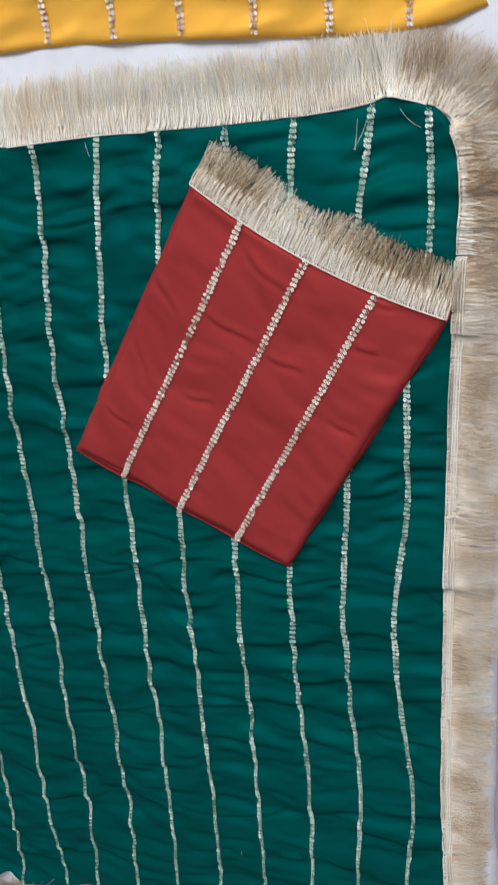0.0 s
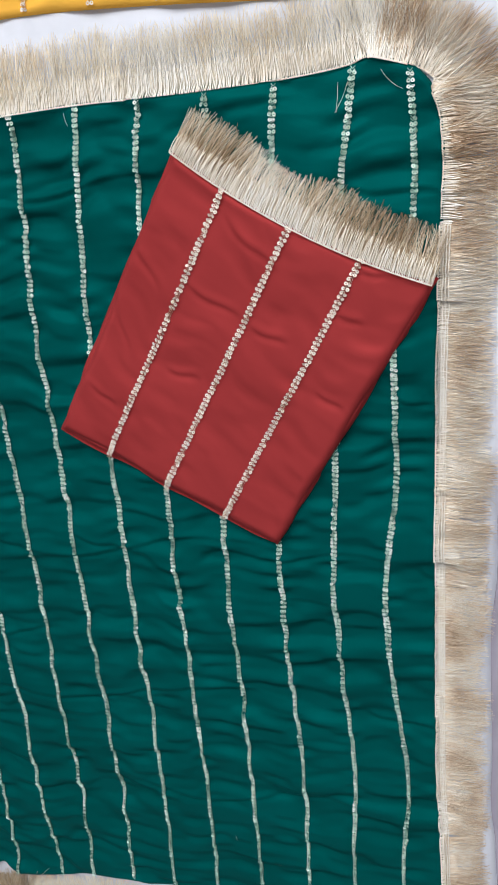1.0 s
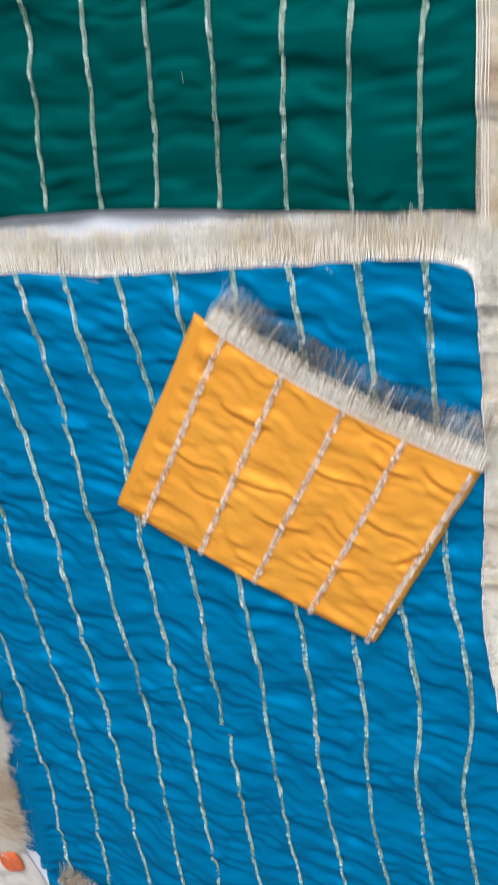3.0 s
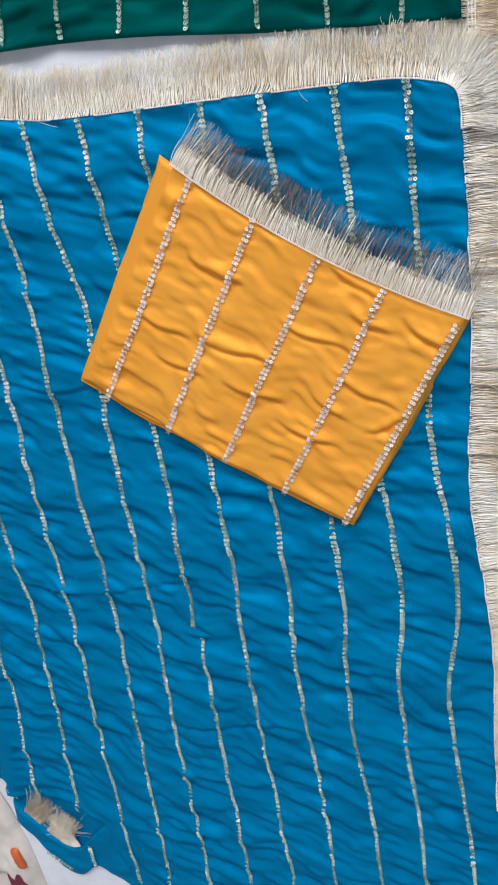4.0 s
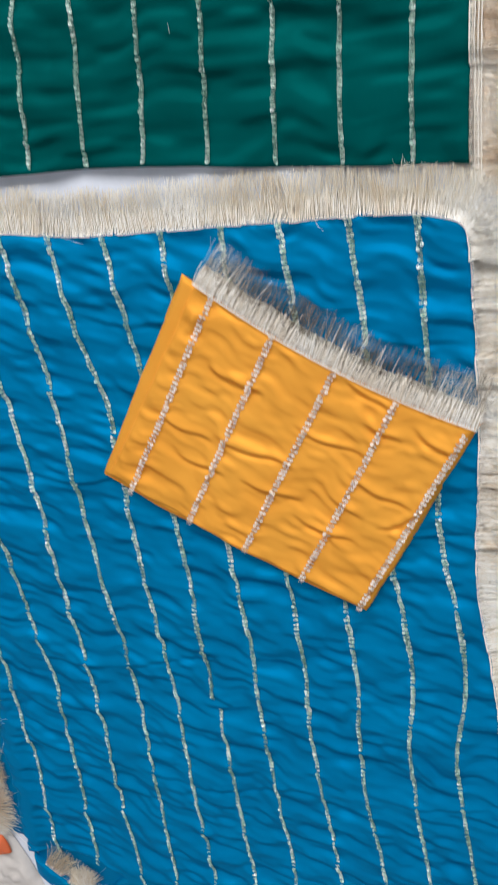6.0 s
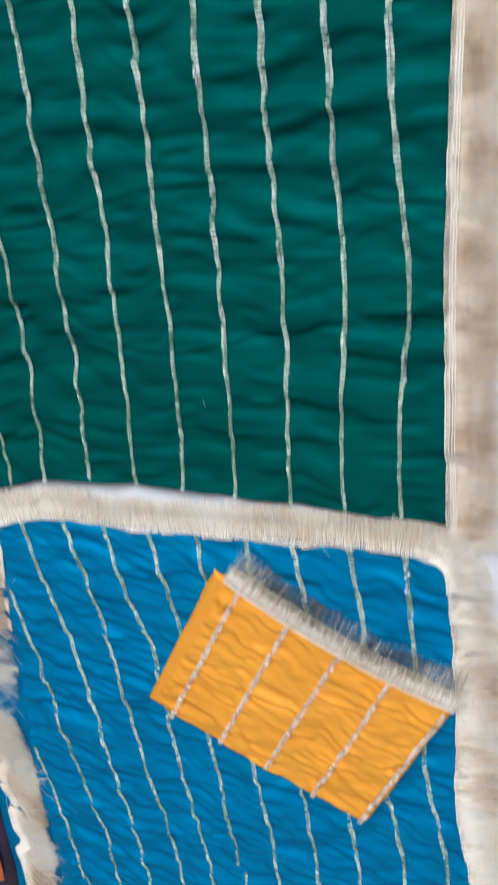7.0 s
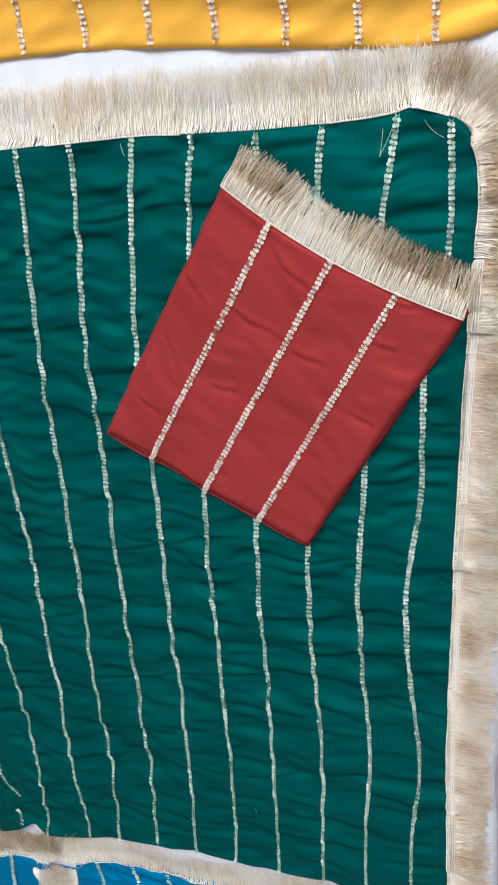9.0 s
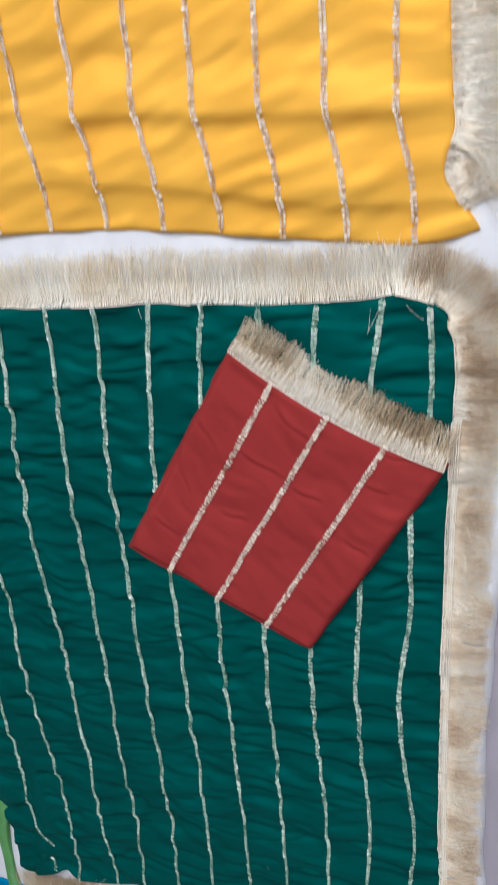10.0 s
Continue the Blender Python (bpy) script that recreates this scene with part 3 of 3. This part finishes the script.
blue = spread("dupatta", BLUE, blue_left, blue_right, blue_bottom, blue_top, blue_high,
              "bright blue satin dupatta with sequin stripes and beige fringe", 240, 420)
BS = [-0.05, -0.13, -0.2, -0.3, -0.37, -0.44, -0.51, -0.58, -0.65, -0.74]
BLUE_LINES = [
    [-0.033, -0.024, -0.015, -0.003, 0.015, 0.024, 0.021, 0.032, 0.046, 0.060],
    [-0.082, -0.069, -0.060, -0.048, -0.032, -0.021, -0.021, -0.012, 0.001, 0.014],
    [-0.133, -0.121, -0.110, -0.094, -0.082, -0.071, -0.067, -0.060, -0.044, -0.031],
    [-0.181, -0.169, -0.158, -0.143, -0.130, -0.119, -0.114, -0.104, -0.091, -0.078],
    [-0.232, -0.218, -0.207, -0.192, -0.179, -0.168, -0.163, -0.152, -0.142, -0.127],
    [-0.282, -0.265, -0.249, -0.239, -0.226, -0.218, -0.207, -0.197, -0.188, -0.175],
    [-0.333, -0.315, -0.294, -0.282, -0.273, -0.261, -0.249, -0.243, -0.236, -0.223],
    [-0.377, -0.359, -0.343, -0.330, -0.319, -0.304, -0.293, -0.286, -0.279, -0.269],
    [-0.432, -0.411, -0.391, -0.374, -0.364, -0.353, -0.342, -0.332, -0.328, -0.315],
    [-0.475, -0.460, -0.446, -0.429, -0.418, -0.403, -0.387, -0.379, -0.374, -0.368],
    [-0.520, -0.508, -0.496, -0.478, -0.468, -0.457, -0.444, -0.435, -0.425, -0.419],
]
for k, row in enumerate(BLUE_LINES):
    t = np.linspace(0, 1, 400)
    yy = -0.05 - 0.70 * t
    xx = curve(BS, row, yy)
    top = blue_top(xx) - 0.001
    low = np.maximum(blue_bottom(xx) + 0.004, -0.92) if k < 8 else np.full(400, -0.86 if k == 8 else -0.772)
    yy = top + (low - top) * t
    xx = curve(BS, row, yy)
    if k == 5:
        # a pucker across the cloth swallows a bit of this line and throws it sideways
        xx = xx + 0.0040 * np.sign(-0.503 - yy) * np.exp(-np.abs(yy + 0.503) / 0.02)
        stripe(blue, xx[yy < -0.508], yy[yy < -0.508], blue_high, rng, drawn=lambda y: (-0.22 - y) / 0.3)
        xx, yy = xx[yy > -0.498], yy[yy > -0.498]
    ok = (xx > blue_left(yy) + 0.006) & (xx < blue_right(yy) - 0.004)
    stripe(blue, xx[ok], yy[ok], blue_high, rng, 150 if k in (1, 2) else 0, drawn=lambda y: (-0.22 - y) / 0.3)


def beside_blue(x, y):
    inside = (x < blue_right(y)) & (y < blue_top(x))
    return np.where(inside, blue_high(x, y), np.where(y > green_bottom(x), green_high(x, y) - 0.004, 0.0016 + sheet_z(x, y)))


tx_ = np.linspace(-0.575, -0.012, 280)
ry_ = np.linspace(-0.06, -0.90, 500)
cx = np.r_[tx_, curve([0, 0.5, 1], [-0.008, 0.0, 0.0035], np.linspace(0, 1, 20)), blue_right(ry_)]
cy = np.r_[blue_top(tx_), curve([0, 0.5, 1], [-0.034, -0.039, -0.053], np.linspace(0, 1, 20)), ry_]
fringe(blue, cx[:52], cy[:52], 1, beside_blue, rng, reach=0.044, head=0.012, per=8, wild=3.2, yarn=BROWN_SHADE_YARN)
fringe(blue, cx[51:190], cy[51:190], 1, beside_blue, rng, reach=0.034, head=0.019, per=5, yarn=PALE_YARN)
fringe(blue, cx[189:320], cy[189:320], 1, beside_blue, rng, reach=0.035, head=0.019, per=5, yarn=PALE_YARN)
fringe(blue, cx[319:], cy[319:], 1, beside_blue, rng, reach=0.041, head=0.013, per=6)


# the yellow one, above the green
def yellow_high(x, y):
    x, y = np.asarray(x, float), np.asarray(y, float)
    bands = 0
    for at, high, wave in ((0.950, 0.0120, 9.0), (0.888, 0.0090, 12.0), (1.010, 0.0060, 7.0), (1.09, 0.008, 8.0), (1.2, 0.008, 8.0)):
        # a low roll: it rises quickly on its near side and falls away slowly
        d = y - at - 0.005 * np.sin(x * wave) - 0.006 * vnoise(x / 0.12, 0 * x, int(at * 1000))
        bands = bands + high * (0.6 + 0.4 * vnoise(x / 0.1, 0 * x, int(at * 777))) * np.where(d < 0, np.exp(-(d / 0.0085) ** 2), np.exp(-(d / 0.032) ** 2))
    return np.maximum(0.0065 + bands + ripples(x, y, 53, 0.08, 0.022, 0.35, 0.0030), 0.003)


def yellow_bottom(x):
    return curve([-0.7, -0.431, -0.316, -0.212, -0.117, -0.063, -0.028, -0.008], [0.835, 0.844, 0.851, 0.850, 0.847, 0.847, 0.853, 0.860], x)


def yellow_right(y):
    return curve([0.84, 0.86, 0.88, 0.902, 0.915, 0.93, 0.965, 1.02, 1.5], [-0.006, -0.008, -0.021, -0.034, -0.033, -0.028, -0.031, -0.035, -0.05], y)


yellow = spread("dupatta", YELLOW, lambda y: -0.7 + 0 * y, yellow_right, yellow_bottom, lambda x: 1.45 + 0 * x, yellow_high,
                "yellow satin dupatta with sequin stripes and beige fringe", 220, 200)
YS = [0.85, 0.90, 0.94, 0.985, 1.03]
for x0 in (-0.056, -0.109, -0.161, -0.215, -0.267, -0.321, -0.376, -0.430, -0.484):
    yy = np.linspace(0.0, 1, 300) * 0.5 + yellow_bottom(x0) + 0.002
    xx = x0 + curve(YS, [0.0, -0.003, -0.013, -0.016, -0.017], np.minimum(yy, 1.03)) - 0.03 * np.maximum(yy - 1.03, 0)
    stripe(yellow, xx, yy, yellow_high, rng, 0, WARM_RING, WARM_ZARI)
ry_ = np.linspace(1.4, 0.875, 300)
fringe(yellow, yellow_right(ry_), ry_, 1, lambda x, y: np.where(x < yellow_right(y), yellow_high(x, y), 0.0016 + sheet_z(x, y)), rng, reach=0.046, head=0.010, per=8, wild=1.5)


# ---- the folded pieces lying on them ----
def folded(name, material, corners, thick, base, rough_high, label, lines, fringe_reach, lace=0.019, sag=0.010, belly=0.0, slip=0.0, layers=3, yarn=None, per=5, lip_width=0.011, fine=1.0):
    """A folded piece of cloth: top panel over further layers, fringed along its upper edge."""
    root = tagged(new(name), label, "folded cloth", "folded pieces on the dupattas")
    tl, tr, br, bl = [np.array(c) for c in corners]
    tl0, bl0 = tl, bl
    nu, nv = 120, 140
    inward = np.array([(tr - tl)[1], -(tr - tl)[0]]) / np.linalg.norm(tr - tl)

    def roll_over(d):
        """The fold along the lower edge: an even slope with a soft upper knee."""
        q = np.clip(d / lip_width, 0, 1)
        return 0.22 + 0.78 * (1.12 * q - 0.12 * q ** 6)

    def panel(name, grow, lo, hi, seed, wr):
        tl, bl = (tl0, bl0) if wr else (tl0 + slip * np.array([-1.0, 0.15]), bl0 + 0.3 * slip * np.array([-1.0, 0.15]))
        u, v = np.meshgrid(np.linspace(0, 1, nu), np.linspace(0, 1, nv))
        g = grow / 0.2
        uu, vv = u * (1 + 2 * g) - g, v * (1 + 2 * g) - g
        p = ((bl[None, None] * (1 - uu[..., None]) + br[None, None] * uu[..., None]) * (1 - vv[..., None])
             + (tl[None, None] * (1 - uu[..., None]) + tr[None, None] * uu[..., None]) * vv[..., None])
        drop = sag * 4 * uu * (1 - uu) * np.clip(vv, 0, 1) + belly * 4 * np.clip(uu * (1 - uu), 0, 1) * np.clip(1 - vv, 0, 1)
        x, y = p[..., 0] + drop * inward[0], p[..., 1] + drop * inward[1]
        wob = 0.0017 * vnoise(x / 0.035, y / 0.035, seed)
        x, y = x + wob, y + 0.0017 * vnoise(x / 0.035, y / 0.035, seed + 1)
        rim = np.minimum(np.minimum(u, 1 - u) * np.linalg.norm(tr - tl), np.minimum(v * (3.0 if wr else 0.6), 1 - v) * np.linalg.norm(tl - bl))
        h = hi - lo
        r = np.clip(rim / (0.0075 if wr else max(h, 0.002)), 0, 1)
        full = 0.2 + 0.8 * np.sqrt(np.clip(1 - (1 - r) ** 2, 0, 1))
        if wr:
            full = np.minimum(full, roll_over(v * np.linalg.norm(tl - bl)))
        z = lo + h * full + (rough_high(x, y) if wr else 0) * r
        if not wr:
            # the lower layers stay inside the fold of the top one
            z = np.maximum(np.minimum(z, base + 0.0004 + (thick - base - 0.0012) * roll_over(vv * np.linalg.norm(tl - bl))), lo)
        return place(name, sheet_mesh(name, x, y, z, lo), material, root)

    step = (thick - base) / layers
    for k in range(layers):
        panel("top_panel" if k == layers - 1 else "folded_layer", 0.0016 * (1 if k == 0 else 0.6) * (k < layers - 1), base + (k * step - 0.0004 if k < layers - 1 else 0.0012), base + (k + 1) * step, 60 + k, k == layers - 1)

    low_way = np.array([-(br - bl)[1], (br - bl)[0]]) / np.linalg.norm(br - bl)

    def high(x, y):
        d = (x - bl[0]) * low_way[0] + (y - bl[1]) * low_way[1] + belly * 0.8
        full = thick - base - 0.0012
        return base + 0.0016 + full * roll_over(d) + rough_high(x, y) * np.clip(d / 0.0025, 0, 1)

    for (x0, y0, x1, y1) in lines:
        t = np.linspace(0, 1, 120)
        w = 0.0012 * vnoise(t * 6, 0 * t, int(1000 * abs(x0))) * np.sin(t * np.pi)
        stripe(root, x0 + (x1 - x0) * t + w, y0 + (y1 - y0) * t + w, high, rng, 110, WARM_RING, WARM_ZARI)
    t = np.linspace(0, 1, 200)
    fx, fy = tl[0] + (tr[0] - tl[0]) * t + inward[0] * sag * 4 * t * (1 - t), tl[1] + (tr[1] - tl[1]) * t + inward[1] * sag * 4 * t * (1 - t)
    ax, ay = tr - tl

    def ground(x, y):
        d = ((x - tl[0]) * -ay + (y - tl[1]) * ax) / math.hypot(ax, ay)
        return thick - 0.0005 - (thick - base - 0.001) * np.clip((d + sag * 0.5 - 0.012) / 0.016, 0, 1)

    # shade on the hanging yarn ends is put into the yarn's colour
    fringe(root, fx, fy, 1, ground, rng, reach=fringe_reach, head=lace, per=per, wild=0.8, step=0.0008, yarn=yarn or BROWN_SHADE_YARN, fine=fine)
    return root


RED_CREASES = [(-0.171, 0.703, -0.142, 0.672), (-0.206, 0.655, -0.172, 0.634), (-0.157, 0.623, -0.135, 0.614), (-0.248, 0.691, -0.234, 0.657), (-0.269, 0.645, -0.264, 0.603),
               (-0.299, 0.572, -0.283, 0.558), (-0.11, 0.574, -0.093, 0.564), (-0.076, 0.566, -0.05, 0.576), (-0.229, 0.587, -0.208, 0.582), (-0.091, 0.635, -0.075, 0.629), (-0.074, 0.668, -0.054, 0.664)]
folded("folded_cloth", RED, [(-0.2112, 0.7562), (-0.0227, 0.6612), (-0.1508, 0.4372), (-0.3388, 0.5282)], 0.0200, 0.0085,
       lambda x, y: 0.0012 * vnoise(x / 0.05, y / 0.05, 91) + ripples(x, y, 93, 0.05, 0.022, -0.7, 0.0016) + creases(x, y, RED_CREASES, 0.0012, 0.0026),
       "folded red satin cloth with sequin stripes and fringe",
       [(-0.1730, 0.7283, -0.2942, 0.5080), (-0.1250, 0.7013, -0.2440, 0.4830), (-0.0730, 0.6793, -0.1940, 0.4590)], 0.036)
ORANGE_CREASES = [(-0.205, -0.129, -0.197, -0.115),
                  (-0.234, -0.203, -0.2, -0.219),
                  (-0.182, -0.22, -0.134, -0.233),
                  (-0.163, -0.255, -0.125, -0.265), (-0.118, -0.202, -0.073, -0.219), (-0.081, -0.158, -0.05, -0.179), (-0.062, -0.194, -0.042, -0.203), (-0.096, -0.256, -0.073, -0.273), (-0.073, -0.241, -0.034, -0.262), (-0.119, -0.284, -0.078, -0.298), (-0.05, -0.282, -0.024, -0.27), (-0.224, -0.236, -0.191, -0.249), (-0.171, -0.167, -0.152, -0.174), (-0.027, -0.195, -0.002, -0.212), (-0.19, -0.156, -0.175, -0.167)]
folded("folded_cloth", ORANGE, [(-0.2010, -0.0850), (0.0180, -0.1855), (-0.0640, -0.3650), (-0.2960, -0.2650)], 0.0205, 0.0085,
       lambda x, y: ripples(x, y, 97, 0.032, 0.013, -0.5, 0.0021) + creases(x, y, ORANGE_CREASES, 0.0022, 0.0026),
       "folded golden yellow satin cloth with sequin stripes and fringe",
       [(-0.1860, -0.0965, -0.2705, -0.2745), (-0.1380, -0.1230, -0.2190, -0.2990), (-0.0890, -0.1460, -0.1695, -0.3205),
        (-0.0420, -0.1690, -0.1190, -0.3415), (0.0100, -0.1905, -0.0675, -0.3590)], 0.036, lace=0.017, belly=0.004, slip=0.010, yarn=SHADED_YARN, per=3, lip_width=0.008, fine=0.62)


# ---- the left side of the blue dupatta: a second layer and a turned-up corner ----
def side_layer():
    u, v = np.meshgrid(np.linspace(0, 1, 60), np.linspace(0, 1, 160))
    y = -0.100 - 0.665 * v
    x = -0.66 + u * (0.66 + blue_left(y) + 0.008)
    r = np.clip(np.minimum(1 - u, np.minimum(v, 1 - v)) * 40, 0, 1)
    z = 0.002 + 0.004 * np.sqrt(1 - (1 - r) ** 2) * np.clip((-0.49 - x) / 0.03, 0.2, 1) + ripples(x, y, 33, 0.05, 0.02, 1.2, 0.0012) * r
    place("turned_layer", sheet_mesh("turned_layer", x, y, z, 0.0008), BLUE, blue)
    for x0 in (-0.545, -0.59):
        yy = np.linspace(-0.10, -0.54, 200)
        stripe(blue, x0 + 0.01 * np.sin(yy * 9) + 0.03 * (yy + 0.1), yy, lambda x, y: 0.0075 + 0 * x, rng)
    over = lambda x, y: np.where(x > blue_left(y), np.maximum(blue_high(x, y), 0.006), 0.006)
    for y0, y1, reach, gaps, wild in ((-0.765, -0.42, 0.050, 0.10, 2.2), (-0.43, -0.10, 0.046, 0.72, 4.0)):
        yy = np.linspace(y0, y1, 200)
        xx = curve([-0.78, -0.66, -0.6, -0.43, -0.3, -0.2, -0.1], [-0.534, -0.530, -0.529, -0.530, -0.524, -0.521, -0.516], yy)
        if gaps:
            xx = xx + 0.009 * vnoise(yy / 0.024, 0 * yy, 31)
        fringe(blue, xx, yy, -1, over, rng, reach=reach, head=0.010, wild=wild, per=8, gaps=gaps)


side_layer()
ly_ = np.linspace(-0.10, -0.28, 160)
fringe(blue, blue_left(ly_) - 0.001, ly_, -1, lambda x, y: np.where(x < blue_left(y), 0.0030, blue_high(x, y)), rng, reach=0.034, head=0.007, wild=4.0, per=9, gaps=0.60)


def turned_corner():
    """The lower corner turned back under itself; its fringe lies in the opening."""
    def lip(x):
        return curve([-0.46, -0.43, -0.406, -0.387, -0.371, -0.356, -0.333, -0.30], [-0.786, -0.808, -0.826, -0.836, -0.832, -0.812, -0.786, -0.79], x)

    def hem(x):
        return curve([-0.46, -0.435, -0.416, -0.396, -0.375, -0.352, -0.335, -0.28], [-0.815, -0.838, -0.857, -0.876, -0.880, -0.858, -0.865, -0.91], x)

    u, v = np.meshgrid(np.linspace(0, 1, 90), np.linspace(0, 1, 40))
    x = -0.455 + 0.165 * u
    y = hem(x) * (1 - v) + lip(x) * v
    r = np.clip(np.minimum(np.minimum(u, 1 - u) * 14, np.minimum(v, 1 - v) * 7), 0, 1)
    z = 0.003 + 0.007 * np.sqrt(1 - (1 - r) ** 2) * (0.5 + 0.5 * v) + 0.0022 * vnoise(x / 0.02, y / 0.012, 61) * r
    z = z - 0.004 * np.clip((x + 0.335) / 0.02, 0, 1)
    place("turned_corner", sheet_mesh("turned_corner", x, y, z, 0.001), BLUE, blue)
    x = -0.45 + 0.14 * u
    y = -0.745 * v + (lip(x) - 0.004) * (1 - v)
    place("inner_layer", sheet_mesh("inner_layer", x, y, 0.0022 + 0.0006 * vnoise(x / 0.02, y / 0.02, 66), 0.001), BLUE, blue)
    fx = np.linspace(-0.440, -0.358, 120)

    def under(x, y):
        return np.where(y > blue_bottom(x) + 0.004, blue_high(x, y), 0.0060)

    fringe(blue, fx, lip(fx) + 0.002, 1, under, rng, reach=0.044, head=0.007, wild=1.2, per=7, gaps=0.35, yarn=BROWN_SHADE_YARN)
    stripe(blue, np.linspace(-0.416, -0.386, 30), np.linspace(-0.852, -0.868, 30), lambda x, y: 0.0085 + 0 * x, rng)
    stripe(blue, np.linspace(-0.358, -0.352, 30), np.linspace(-0.822, -0.853, 30), lambda x, y: 0.0088 + 0 * x, rng)


turned_corner()

# ---- odds and ends at the left of the sheet ----
PURPLE = plain("purple_print", (0.030, 0.016, 0.050), 0.42, 18, 0.5, 0.5)
FLAME = plain("orange_print", (0.66, 0.13, 0.04), 0.5, 22, 0.35, 0.4)
LEAF = plain("green_plastic", (0.10, 0.33, 0.10), 0.3, 20, 0.2, 0.2)
LINEN = plain("crumpled_linen", (0.66, 0.60, 0.55), 0.8, 25, 0.15, 0.5)
MAROON = plain("maroon_print", (0.16, 0.02, 0.04), 0.7, 25, 0.2, 0.3)


def lump(name, cx, cy, w, d, h, base, turn, material, parent, seed, rough=0.15):
    """A soft crumpled pad."""
    u, v = np.meshgrid(np.linspace(-1, 1, 60), np.linspace(-1, 1, 60))
    c, s = math.cos(turn), math.sin(turn)
    x, y = u * w / 2, v * d / 2
    x, y = x * (1 - 0.12 * v ** 2), y * (1 - 0.12 * u ** 2)
    fall = np.clip(1 - u ** 4, 0, 1) * np.clip(1 - v ** 4, 0, 1)
    z = base + h * np.sqrt(fall) * (1 + rough * vnoise(u * 4, v * 4, seed) + 0.6 * rough * vnoise(u * 11, v * 11, seed + 1))
    return place(name, sheet_mesh(name, cx + c * x - s * y, cy + s * x + c * y, z, base - 0.001), material, parent)


packet = tagged(new("cloth_packet"), "dark purple and orange printed cloth in a shiny packet", "packet")
lump("body", -0.646, -0.50, 0.20, 0.56, 0.026, 0.003, 0.06, PURPLE, packet, 71)
lump("printed_panel", -0.598, -0.530, 0.10, 0.26, 0.008, 0.0270, 0.06, FLAME, packet, 73, 0.3)
printed = tagged(new("printed_cloth"), "crumpled pale cloth printed with orange and maroon", "cloth")
lump("fabric", -0.540, -0.875, 0.19, 0.24, 0.013, 0.002, 0.35, LINEN, printed, 75, 0.35)
lump("orange_block", -0.455, -0.874, 0.012, 0.030, 0.004, 0.0125, 0.35, FLAME, printed, 77)
lump("orange_block", -0.497, -0.780, 0.03, 0.03, 0.004, 0.0125, 0.35, FLAME, printed, 78)
lump("maroon_block", -0.461, -0.913, 0.024, 0.03, 0.004, 0.0125, 0.35, MAROON, printed, 79)


def plastic_strip():
    t = np.linspace(0, 1, 40)
    u, v = np.meshgrid(np.linspace(-1, 1, 12), t)
    x = -0.590 - 0.018 * np.sin(v * 2.2) + u * 0.0075
    y = 0.075 - 0.20 * v
    z = 0.006 + 0.004 * np.sin(v * 5) ** 2 - 0.0015 * u ** 2
    ob = place("plastic_strip", sheet_mesh("plastic_strip", x, y, z, 0.001), LEAF)
    return tagged(ob, "bright green plastic strip lying on the sheet", "strip")


plastic_strip()
loose_threads(green, beside_green, rng, [(-0.090, 0.797, -1.7, 0.022), (-0.083, 0.797, -1.9, 0.024), (-0.062, 0.803, -1.2, 0.022),
                                         (-0.005, 0.745, -0.9, 0.025), (-0.30, 0.785, -1.5, 0.012), (-0.21, 0.086, 1.6, 0.008)])
loose_threads(blue, beside_blue, rng, [(-0.318, -0.058, -0.4, 0.02), (-0.262, -0.052, 2.8, 0.02), (-0.10, -0.047, 2.6, 0.012)])
